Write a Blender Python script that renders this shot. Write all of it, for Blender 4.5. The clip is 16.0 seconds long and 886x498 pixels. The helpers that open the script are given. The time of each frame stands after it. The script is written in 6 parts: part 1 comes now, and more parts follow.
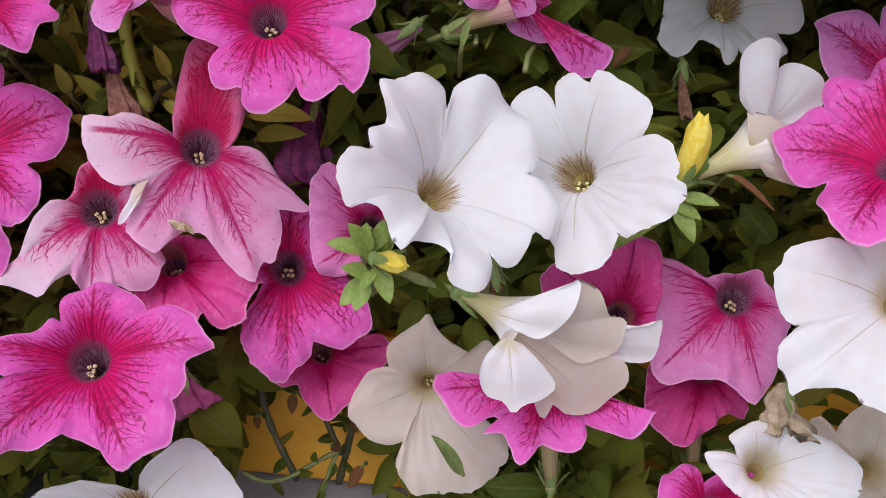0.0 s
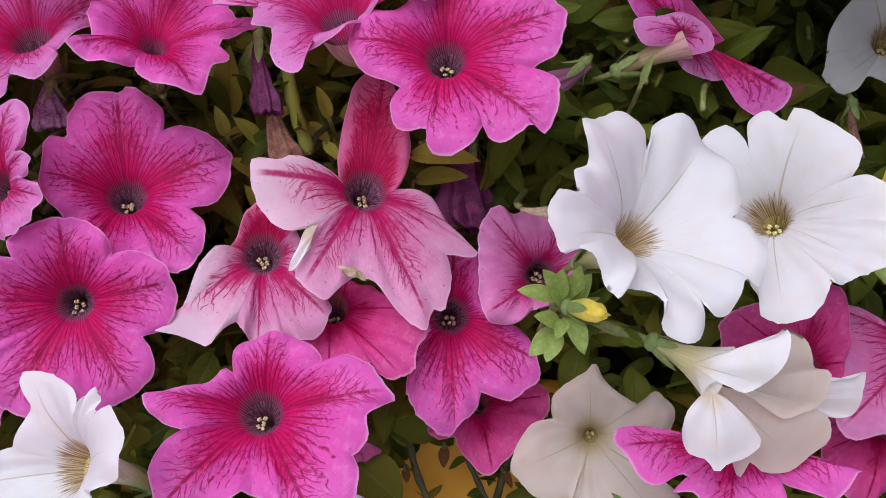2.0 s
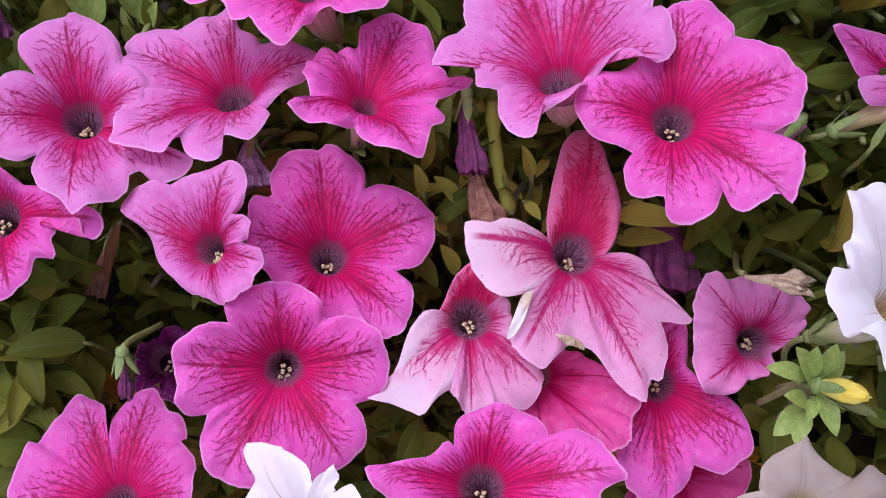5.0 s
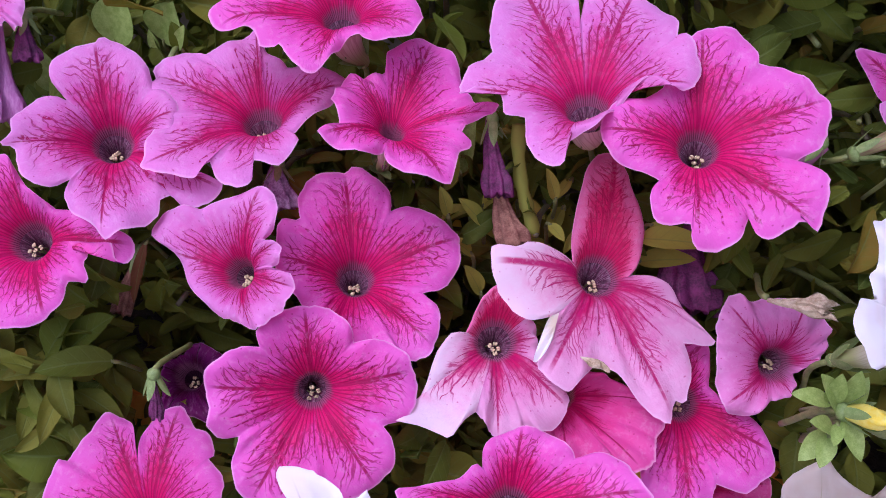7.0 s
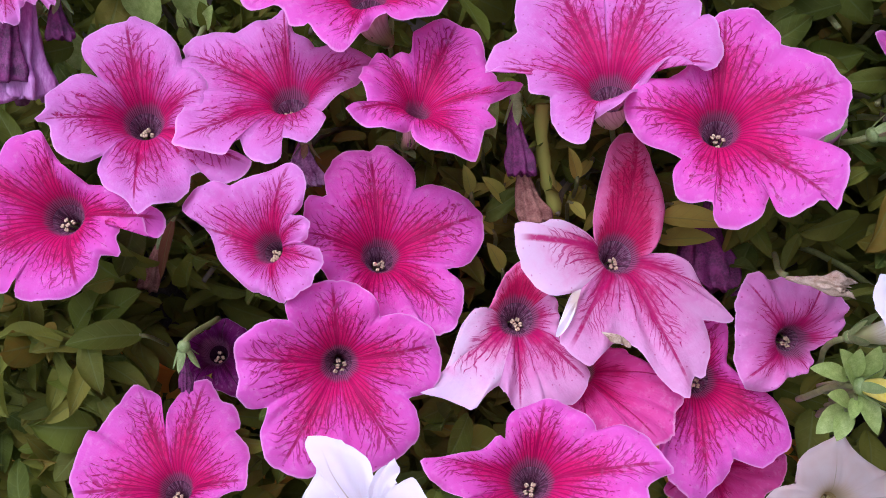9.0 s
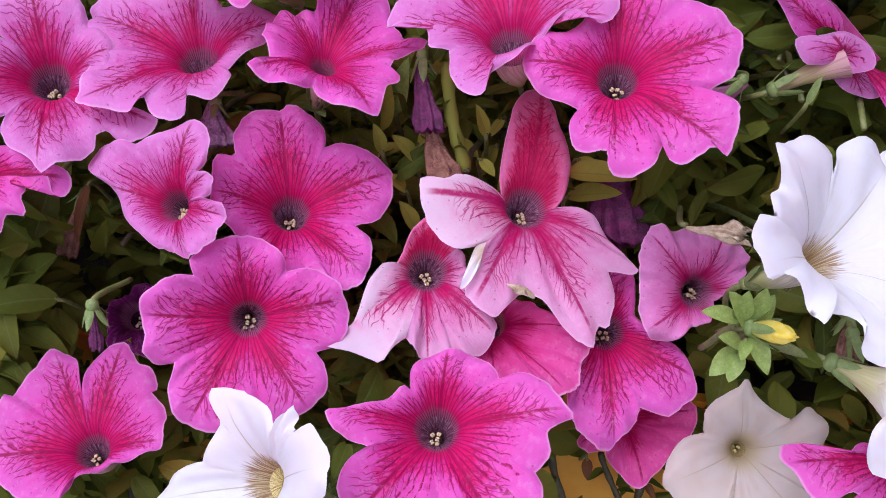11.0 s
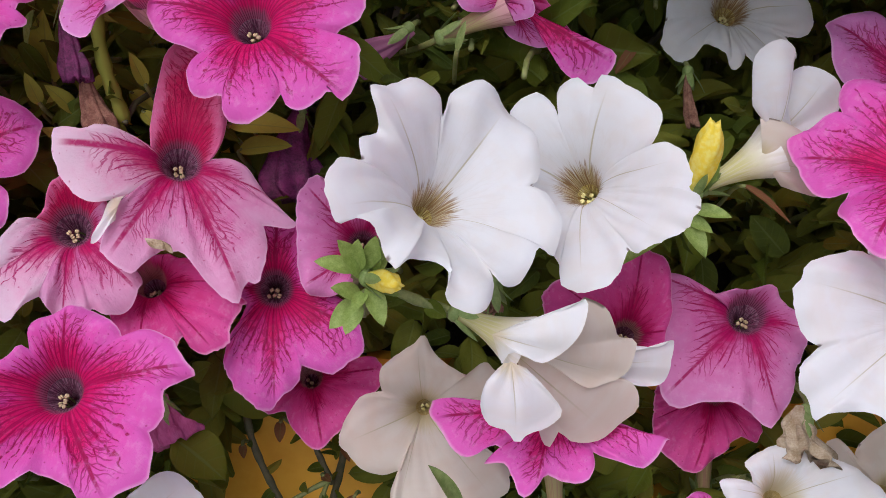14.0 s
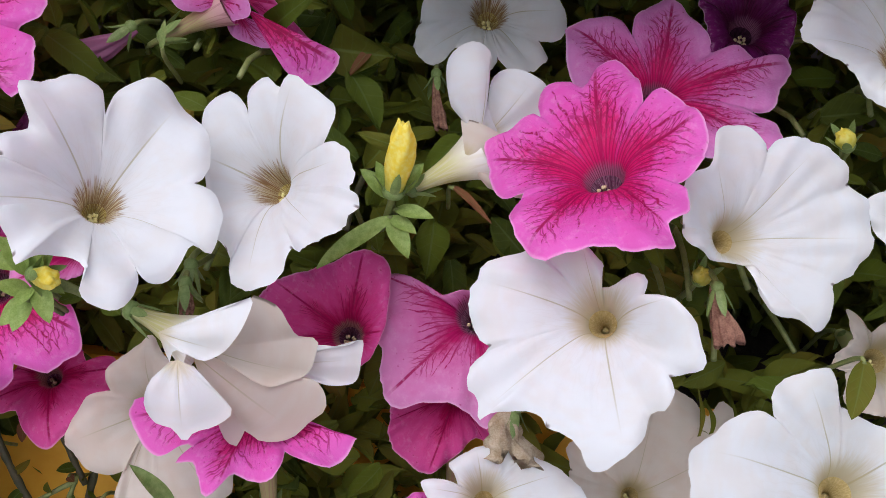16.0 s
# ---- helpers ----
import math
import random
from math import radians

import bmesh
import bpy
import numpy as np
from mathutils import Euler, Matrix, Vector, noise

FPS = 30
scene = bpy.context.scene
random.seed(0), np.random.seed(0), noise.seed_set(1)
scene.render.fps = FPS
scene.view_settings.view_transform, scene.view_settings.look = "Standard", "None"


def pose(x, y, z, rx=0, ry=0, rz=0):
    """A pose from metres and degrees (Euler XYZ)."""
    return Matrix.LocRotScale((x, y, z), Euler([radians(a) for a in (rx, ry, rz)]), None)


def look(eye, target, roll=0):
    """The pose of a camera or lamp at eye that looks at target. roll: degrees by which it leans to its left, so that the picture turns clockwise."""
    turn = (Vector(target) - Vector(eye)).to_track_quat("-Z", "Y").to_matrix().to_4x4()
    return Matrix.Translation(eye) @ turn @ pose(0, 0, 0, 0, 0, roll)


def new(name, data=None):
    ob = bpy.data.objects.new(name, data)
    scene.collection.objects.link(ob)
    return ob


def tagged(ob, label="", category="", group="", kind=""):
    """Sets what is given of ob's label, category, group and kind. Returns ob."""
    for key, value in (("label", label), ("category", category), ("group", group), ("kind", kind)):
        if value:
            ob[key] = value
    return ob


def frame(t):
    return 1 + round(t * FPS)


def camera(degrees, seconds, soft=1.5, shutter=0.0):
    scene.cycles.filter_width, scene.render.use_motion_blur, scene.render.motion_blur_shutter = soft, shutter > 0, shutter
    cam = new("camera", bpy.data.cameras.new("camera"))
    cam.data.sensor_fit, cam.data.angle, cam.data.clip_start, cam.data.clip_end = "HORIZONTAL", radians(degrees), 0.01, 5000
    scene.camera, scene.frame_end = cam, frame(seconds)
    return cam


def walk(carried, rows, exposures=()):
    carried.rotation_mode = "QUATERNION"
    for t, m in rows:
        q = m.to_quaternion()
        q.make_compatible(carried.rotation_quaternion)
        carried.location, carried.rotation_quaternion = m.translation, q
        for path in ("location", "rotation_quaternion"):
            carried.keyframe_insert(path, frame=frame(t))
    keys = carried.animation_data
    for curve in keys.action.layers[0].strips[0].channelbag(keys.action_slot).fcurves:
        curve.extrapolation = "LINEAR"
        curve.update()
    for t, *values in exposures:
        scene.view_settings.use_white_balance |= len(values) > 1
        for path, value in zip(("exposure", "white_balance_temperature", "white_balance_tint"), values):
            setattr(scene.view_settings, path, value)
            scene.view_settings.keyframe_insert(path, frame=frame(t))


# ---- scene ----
cam = camera(48.1, 16.0, soft=0.9)
PATH = [
    (0, (0.058, -0.261, 1.213), (0.047, 1.574, 0.417), 6.0),
    (0.5, (0.048, -0.257, 1.205), (0.011, 1.589, 0.438), 5.6),
    (1, (0.035, -0.255, 1.201), (-0.031, 1.598, 0.451), 5.3),
    (1.5, (0.026, -0.252, 1.197), (-0.091, 1.608, 0.472), 4.7),
    (2, (0.001, -0.247, 1.203), (-0.097, 1.613, 0.476), 4.9),
    (2.5, (-0.018, -0.244, 1.206), (-0.121, 1.622, 0.494), 4.9),
    (3, (-0.032, -0.243, 1.207), (-0.165, 1.627, 0.51), 4.7),
    (3.5, (-0.049, -0.24, 1.211), (-0.189, 1.624, 0.499), 4.8),
    (4, (-0.059, -0.237, 1.209), (-0.221, 1.629, 0.507), 4.6),
    (4.5, (-0.066, -0.236, 1.208), (-0.247, 1.632, 0.516), 4.6),
    (7, (-0.082, -0.238, 1.222), (-0.268, 1.624, 0.515), 4.5),
    (7.5, (-0.084, -0.243, 1.217), (-0.281, 1.626, 0.531), 4.4),
    (8, (-0.087, -0.245, 1.218), (-0.289, 1.619, 0.519), 4.2),
    (8.2, (-0.088, -0.243, 1.225), (-0.294, 1.604, 0.488), 4.6),
    (10.3, (-0.079, -0.257, 1.211), (-0.256, 1.599, 0.488), 4.4),
    (10.5, (-0.074, -0.256, 1.212), (-0.242, 1.598, 0.48), 4.4),
    (11, (-0.059, -0.254, 1.21), (-0.198, 1.597, 0.466), 4.6),
    (11.5, (-0.038, -0.251, 1.205), (-0.17, 1.603, 0.467), 4.6),
    (12, (-0.016, -0.247, 1.202), (-0.15, 1.603, 0.455), 4.4),
    (12.5, (-0.008, -0.243, 1.201), (-0.079, 1.605, 0.44), 4.8),
    (13, (0.012, -0.242, 1.196), (-0.035, 1.613, 0.451), 4.9),
    (13.5, (0.035, -0.24, 1.196), (0.009, 1.617, 0.454), 5.2),
    (14, (0.055, -0.237, 1.204), (0.063, 1.609, 0.435), 5.7),
    (14.5, (0.078, -0.239, 1.205), (0.117, 1.611, 0.446), 6.1),
    (15, (0.107, -0.239, 1.204), (0.146, 1.616, 0.457), 6.1),
    (15.5, (0.137, -0.239, 1.21), (0.173, 1.612, 0.453), 6.4),
    (16, (0.165, -0.236, 1.212), (0.213, 1.618, 0.462), 6.6),
]
EXPOSURE = [(0, -0.16, 5600, 12), (2.2, -0.18, 5550, 14), (4, 0.05, 5450, 19), (7, 0.12, 5000, 28), (8.2, 0.12, 5000, 28), (10.5, 0.12, 5100, 24), (12.5, -0.06, 5600, 16), (14, -0.25, 5600, 11), (16, -0.15, 5500, 10)]
walk(cam, [(t, look(eye, target, roll)) for t, eye, target, roll in PATH], EXPOSURE)


# ---- world and light ----
world = bpy.data.worlds.new("sky")
scene.world = world
world.use_nodes = True
wn = world.node_tree.nodes
sky = wn.new("ShaderNodeTexSky")
sky.sky_type, sky.sun_disc = "NISHITA", False
SUN_EL, SUN_AZ = radians(50), radians(205)
sky.sun_elevation, sky.sun_rotation = SUN_EL, SUN_AZ
sky.air_density, sky.dust_density, sky.ozone_density = 0.4, 6.0, 0.0
wn["Background"].inputs["Strength"].default_value = 0.18
world.node_tree.links.new(sky.outputs["Color"], wn["Background"].inputs["Color"])
sun = new("sun", bpy.data.lights.new("sun", "SUN"))
sun.data.energy, sun.data.angle, sun.data.color = 0.95, radians(50), (0.97, 0.98, 1.0)
toward = Vector((math.sin(SUN_AZ) * math.cos(SUN_EL), math.cos(SUN_AZ) * math.cos(SUN_EL), math.sin(SUN_EL)))
sun.matrix_world = look(toward * 5, (0, 0, 0))


# ---- materials ----
class Nodes:
    """Short hand for building a material's node tree."""

    def __init__(self, name, rough=0.5):
        self.mat = bpy.data.materials.new(name)
        self.mat.use_nodes = True
        self.tree = self.mat.node_tree
        self.tree.nodes.clear()
        self.out = self.tree.nodes.new("ShaderNodeOutputMaterial")
        self.bsdf = self.tree.nodes.new("ShaderNodeBsdfPrincipled")
        self.bsdf.inputs["Roughness"].default_value = rough
        self.tree.links.new(self.bsdf.outputs[0], self.out.inputs[0])

    def put(self, socket, value):
        if isinstance(value, bpy.types.NodeSocket):
            self.tree.links.new(value, socket)
        else:
            socket.default_value = (*value, 1.0) if isinstance(value, tuple) and len(value) == 3 and socket.type == "RGBA" else value

    def math(self, op, a, b=0.0, c=0.0):
        n = self.tree.nodes.new("ShaderNodeMath")
        n.operation = op
        for i, v in enumerate((a, b, c)):
            self.put(n.inputs[i], v)
        return n.outputs[0]

    def ramp(self, v, lo, hi, a=0.0, b=1.0):
        n = self.tree.nodes.new("ShaderNodeMapRange")
        n.interpolation_type = "SMOOTHSTEP"
        for i, x in enumerate((v, lo, hi, a, b)):
            self.put(n.inputs[i], x)
        return n.outputs[0]

    def mix(self, f, a, b):
        n = self.tree.nodes.new("ShaderNodeMix")
        n.data_type = "RGBA"
        self.put(n.inputs[0], f)
        self.put(n.inputs[6], a)
        self.put(n.inputs[7], b)
        return n.outputs[2]

    def attr(self, name):
        n = self.tree.nodes.new("ShaderNodeAttribute")
        n.attribute_name = name
        return n.outputs["Fac"]

    def vec(self, x, y, z=0.0):
        n = self.tree.nodes.new("ShaderNodeCombineXYZ")
        for i, v in enumerate((x, y, z)):
            self.put(n.inputs[i], v)
        return n.outputs[0]

    def place(self):
        return self.tree.nodes.new("ShaderNodeTexCoord").outputs["Object"]

    def world(self):
        return self.tree.nodes.new("ShaderNodeNewGeometry").outputs["Position"]

    def noise(self, vec, scale, detail=2.0, rough=0.5):
        n = self.tree.nodes.new("ShaderNodeTexNoise")
        self.put(n.inputs["Vector"], vec)
        n.inputs["Scale"].default_value, n.inputs["Detail"].default_value = scale, detail
        n.inputs["Roughness"].default_value = rough
        return n.outputs["Fac"]

    def cells(self, vec, scale, feature="DISTANCE_TO_EDGE", rand=1.0):
        n = self.tree.nodes.new("ShaderNodeTexVoronoi")
        n.feature = feature
        self.put(n.inputs["Vector"], vec)
        n.inputs["Scale"].default_value, n.inputs["Randomness"].default_value = scale, rand
        return n.outputs["Distance"]

    def random(self):
        return self.tree.nodes.new("ShaderNodeObjectInfo").outputs["Random"]

    def island(self):
        return self.tree.nodes.new("ShaderNodeNewGeometry").outputs["Random Per Island"]

    def bump(self, height, strength, dist=0.001):
        n = self.tree.nodes.new("ShaderNodeBump")
        n.inputs["Strength"].default_value, n.inputs["Distance"].default_value = strength, dist
        self.put(n.inputs["Height"], height)
        self.put(self.bsdf.inputs["Normal"], n.outputs[0])
        return n.outputs[0]

    def colour(self, c):
        self.put(self.bsdf.inputs["Base Color"], c)

    def thin(self, colour, share, normal=None):
        """Lets part of the light through, as leaves and petals do."""
        t = self.tree.nodes.new("ShaderNodeBsdfTranslucent")
        self.put(t.inputs[0], colour)
        if normal:
            self.put(t.inputs[1], normal)
        m = self.tree.nodes.new("ShaderNodeMixShader")
        m.inputs[0].default_value = share
        self.tree.links.new(self.bsdf.outputs[0], m.inputs[1])
        self.tree.links.new(t.outputs[0], m.inputs[2])
        self.tree.links.new(m.outputs[0], self.out.inputs[0])


def petal_pink(name, limb, edge, heart, vein, reach, netted, ribbed=0.036, well=(0.42, 0.16, 0.28)):
    """A pink petunia limb: deep heart, star along the midribs and a net of dark veins that thins out to the margin."""
    n = Nodes(name, 0.48)
    s, mid, ang, rad, seed = (n.attr(a) for a in ("s", "mid", "ang", "rad", "seed"))
    am = n.math("ABSOLUTE", mid)
    wob = n.noise(n.vec(n.math("MULTIPLY", ang, 3.0), n.math("MULTIPLY", rad, 0.10), seed), 2.2, 3.0)
    far = n.math("ADD", s, n.math("MULTIPLY", n.math("SUBTRACT", wob, 0.5), 0.55))
    star = n.math("ADD", far, n.math("MULTIPLY", n.math("POWER", am, 0.7), 0.34))
    base = n.mix(n.ramp(far, 0.35, 1.0), limb, edge)
    blotch = n.noise(n.vec(ang, n.math("MULTIPLY", rad, 0.05), seed), 4.0, 4.0)
    base = n.mix(n.math("MULTIPLY", n.ramp(blotch, 0.35, 0.75), 0.35), base, edge)
    col = n.mix(n.ramp(star, reach + 0.42, reach + 0.02), base, heart)
    # veins: two fans that run out from the throat, each ending where it will, and side veins off the midrib
    def fan(per_turn, wig, lo, hi, wide, shift):
        sway = n.noise(n.vec(n.math("MULTIPLY", ang, 4.0), n.math("MULTIPLY", rad, 0.085), n.math("ADD", seed, shift)), 1.7, 1.5, 0.5)
        x = n.math("ADD", n.math("MULTIPLY", ang, per_turn / 6.2832), n.math("MULTIPLY", n.math("SUBTRACT", sway, 0.5), n.ramp(s, 0.0, 0.8, 0.25, wig)))
        off = n.math("ABSOLUTE", n.math("SUBTRACT", n.math("FRACT", x), 0.5))
        w = n.tree.nodes.new("ShaderNodeTexWhiteNoise")
        n.put(w.inputs["Vector"], n.vec(n.math("FLOOR", x), seed, shift))
        end = n.math("ADD", n.math("MULTIPLY", w.outputs["Value"], hi - lo), n.math("SUBTRACT", lo, n.math("MULTIPLY", n.math("POWER", am, 2.0), 0.16)))
        left = n.math("SUBTRACT", end, s)
        thick = n.math("MULTIPLY", n.ramp(left, 0.0, 0.30, 0.25, 1.0), n.ramp(s, 0.05, 0.8, wide, wide * 0.62))
        line = n.ramp(off, n.math("ADD", thick, 0.06), n.math("MULTIPLY", thick, 0.55))
        return n.math("MULTIPLY", line, n.ramp(left, -0.01, 0.03))

    v1 = fan(52, 1.5, netted - 0.36, netted - 0.02, 0.185, 0.0)
    # towards the margin the veins break up into dashes
    dash = n.noise(n.vec(n.math("MULTIPLY", ang, 9.0), n.math("MULTIPLY", rad, 0.42), n.math("ADD", seed, 11.0)), 1.5, 1.0)
    v1 = n.math("MULTIPLY", v1, n.math("MAXIMUM", n.ramp(s, 0.58, 0.42), n.ramp(dash, 0.40, 0.50, 0.25, 1.0)))
    # a net of short branches between the main veins, in patches
    shake = n.noise(n.vec(n.math("MULTIPLY", ang, 6.0), n.math("MULTIPLY", rad, 0.16), n.math("ADD", seed, 4.0)), 2.4, 2.0)
    mesh = n.cells(n.vec(n.math("ADD", n.math("MULTIPLY", ang, 11.5), n.math("MULTIPLY", shake, 1.3)), n.math("MULTIPLY", rad, 0.21), seed), 1.0)
    patch = n.noise(n.vec(n.math("MULTIPLY", ang, 4.5), n.math("MULTIPLY", rad, 0.11), n.math("ADD", seed, 7.0)), 1.8, 2.0)
    v2 = n.math("MULTIPLY", n.ramp(mesh, 0.105, 0.03), n.math("MULTIPLY", n.ramp(s, 0.12, 0.28), n.ramp(n.math("ADD", s, n.math("MULTIPLY", patch, 0.8)), netted + 0.12, netted - 0.10)))

    def pinnate(per_mm, slant, seed_shift, width):
        """Side veins that leave the midrib at a slant, each broken off where it will."""
        sway = n.noise(n.vec(n.math("MULTIPLY", ang, 5.0), n.math("MULTIPLY", rad, 0.09), n.math("ADD", seed, seed_shift)), 1.6, 1.0)
        x = n.math("ADD", n.math("SUBTRACT", n.math("MULTIPLY", rad, per_mm), n.math("MULTIPLY", am, slant)), n.math("MULTIPLY", sway, 1.6))
        w = n.tree.nodes.new("ShaderNodeTexWhiteNoise")
        n.put(w.inputs["Vector"], n.vec(n.math("FLOOR", x), n.math("ADD", seed, n.math("SIGN", mid)), seed_shift))
        off = n.math("ABSOLUTE", n.math("SUBTRACT", n.math("FRACT", x), 0.5))
        stop = n.math("ADD", n.math("MULTIPLY", w.outputs["Value"], 0.40), 0.18)
        line = n.math("MULTIPLY", n.ramp(off, width, width * 0.35), n.ramp(am, n.math("ADD", stop, 0.02), n.math("SUBTRACT", stop, 0.06)))
        return n.math("MULTIPLY", line, n.math("MULTIPLY", n.ramp(s, 0.28, 0.4), n.ramp(s, netted - 0.02, netted - 0.16)))

    v3 = n.math("MAXIMUM", pinnate(0.17, 5.6, 3.0, 0.14), pinnate(0.24, 7.0, 5.0, 0.12))
    rib = n.math("MULTIPLY", n.ramp(n.math("MULTIPLY", am, n.math("ADD", s, 0.15)), ribbed, ribbed * 0.4), n.ramp(s, 0.99, 0.80))
    vs = n.math("MAXIMUM", n.math("MAXIMUM", v1, n.math("MULTIPLY", v2, 0.6)), n.math("MAXIMUM", n.math("MULTIPLY", v3, 0.75), n.math("MULTIPLY", rib, 0.95)))
    col = n.mix(n.math("MULTIPLY", vs, n.ramp(s, 0.05, 0.45, 0.55, 1.0)), col, vein)
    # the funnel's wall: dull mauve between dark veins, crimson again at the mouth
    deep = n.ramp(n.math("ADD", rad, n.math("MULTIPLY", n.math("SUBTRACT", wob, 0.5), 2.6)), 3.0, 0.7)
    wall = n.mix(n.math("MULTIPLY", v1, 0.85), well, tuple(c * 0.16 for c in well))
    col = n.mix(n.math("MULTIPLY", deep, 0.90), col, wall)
    # pale scuffs and dust in patches, small dark bruises
    scuff = n.noise(n.vec(n.math("MULTIPLY", ang, 7.0), n.math("MULTIPLY", rad, 0.20), n.math("ADD", seed, 17.0)), 1.6, 5.0, 0.65)
    col = n.mix(n.math("MULTIPLY", n.ramp(scuff, 0.48, 0.74), n.ramp(s, 0.3, 0.9, 0.10, 0.55)), col, n.mix(0.35, edge, (0.90, 0.60, 0.78)))
    bruise = n.cells(n.vec(n.math("MULTIPLY", ang, 12.0), n.math("MULTIPLY", rad, 0.40), n.math("ADD", seed, 23.0)), 0.8, "F1")
    col = n.mix(n.math("MULTIPLY", n.ramp(bruise, 0.16, 0.05), n.ramp(s, 0.35, 0.6, 0.0, 0.55)), col, vein)
    # highlight on the petal's thin edge, painted as a paler line
    rim_light = n.ramp(s, 0.965, 1.0)
    col = n.mix(n.math("MULTIPLY", rim_light, 0.45), col, (0.93, 0.66, 0.84))
    n.colour(col)
    n.bsdf.inputs["Specular IOR Level"].default_value = 0.22
    crinkle = n.noise(n.vec(n.math("MULTIPLY", ang, 9.0), n.math("MULTIPLY", rad, 0.12), seed), 3.0, 4.0, 0.6)
    n.bump(n.math("SUBTRACT", crinkle, n.math("MULTIPLY", vs, 0.45)), 0.55, 0.0010)
    n.thin(n.mix(0.30, col, heart), 0.42)
    return n.mat


def petal_white(name, limb, tint, streaked=True):
    n = Nodes(name, 0.5)
    s, mid, ang, rad, seed = (n.attr(a) for a in ("s", "mid", "ang", "rad", "seed"))
    am = n.math("ABSOLUTE", mid)
    cloud = n.noise(n.vec(ang, n.math("MULTIPLY", rad, 0.05), seed), 2.5, 3.0)
    col = n.mix(n.math("MULTIPLY", n.ramp(cloud, 0.38, 0.66), 0.75), limb, tint)
    rib = n.math("MULTIPLY", n.ramp(n.math("MULTIPLY", am, n.math("ADD", s, 0.12)), 0.015, 0.003), n.ramp(s, 0.90, 0.3))
    bend = n.math("MULTIPLY", n.noise(n.vec(n.math("MULTIPLY", ang, 4.0), n.math("MULTIPLY", rad, 0.1), seed), 1.5), 1.2)
    net = n.cells(n.vec(n.math("ADD", n.math("MULTIPLY", ang, 9.0), bend), n.math("MULTIPLY", rad, 0.06), seed), 1.0)
    faint = n.math("MULTIPLY", n.ramp(net, 0.07, 0.0), n.ramp(s, 0.8, 0.1, 0.0, 0.09))
    col = n.mix(n.math("MULTIPLY", rib, 0.70), col, (0.52, 0.46, 0.24))
    col = n.mix(faint, col, (0.55, 0.50, 0.36))
    streak = n.cells(n.vec(n.math("ADD", n.math("MULTIPLY", ang, 13.0), bend), n.math("MULTIPLY", rad, 0.14), seed), 1.0)
    wob = n.noise(n.vec(n.math("MULTIPLY", ang, 10.0), n.math("MULTIPLY", rad, 0.12), seed), 1.5, 3.0)
    far = n.math("ADD", rad, n.math("MULTIPLY", n.math("SUBTRACT", wob, 0.5), 7.0))
    near = n.ramp(far, 5.0, 1.0) if streaked else n.ramp(far, 9.0, 1.0)
    col = n.mix(n.math("MULTIPLY", near, 0.80 if streaked else 0.7), col, (0.62, 0.50, 0.20) if streaked else (0.66, 0.56, 0.28))
    if streaked:
        col = n.mix(n.math("MULTIPLY", n.math("MULTIPLY", n.ramp(far, 5.4, 2.4), n.ramp(streak, 0.17, 0.05)), 0.8), col, (0.30, 0.14, 0.04))
    tip = n.math("MULTIPLY", n.ramp(am, 0.955, 0.99), n.ramp(s, 0.955, 0.985))
    col = n.mix(n.math("MULTIPLY", tip, 0.8), col, (0.13, 0.08, 0.05))
    n.colour(col)
    n.bsdf.inputs["Specular IOR Level"].default_value = 0.3
    crinkle = n.noise(n.vec(n.math("MULTIPLY", ang, 1.6), n.math("MULTIPLY", rad, 0.08), seed), 1.6, 2.0, 0.4)
    n.bump(n.math("SUBTRACT", crinkle, n.math("MULTIPLY", rib, 0.3)), 0.22, 0.0018)
    n.thin(col, 0.50)
    return n.mat


def throat_mat(name, deep, pale, streaks, drawn=0.75):
    n = Nodes(name, 0.5)
    ang, rad, seed = n.attr("ang"), n.attr("rad"), n.attr("seed")
    lines = n.cells(n.vec(n.math("MULTIPLY", ang, 7.0), n.math("MULTIPLY", rad, 0.03), seed), 1.0)
    w = n.noise(n.vec(n.math("MULTIPLY", ang, 3.0), n.math("MULTIPLY", rad, 0.2), seed), 2.0, 3.0)
    col = n.mix(n.ramp(w, 0.3, 0.75), deep, pale)
    col = n.mix(n.math("MULTIPLY", n.ramp(lines, 0.15, 0.03), drawn), col, streaks)
    n.colour(col)
    n.bump(lines, 0.3, 0.0005)
    n.thin(col, 0.42)
    return n.mat


def tube_mat(name, green, colour, vein):
    """The outside of the corolla's tube: green at the calyx, the limb's colour at the mouth, long veins."""
    n = Nodes(name, 0.55)
    s, ang, seed = n.attr("s"), n.attr("ang"), n.attr("seed")
    lines = n.cells(n.vec(n.math("MULTIPLY", ang, 3.2), n.math("MULTIPLY", s, 1.2), seed), 1.0)
    col = n.mix(n.ramp(s, 0.0, 0.55), colour, green)
    col = n.mix(n.math("MULTIPLY", n.ramp(lines, 0.12, 0.02), 0.45), col, vein)
    n.colour(col)
    n.bump(n.noise(n.place(), 900.0, 3.0), 0.3, 0.0005)
    n.thin(col, 0.3)
    return n.mat


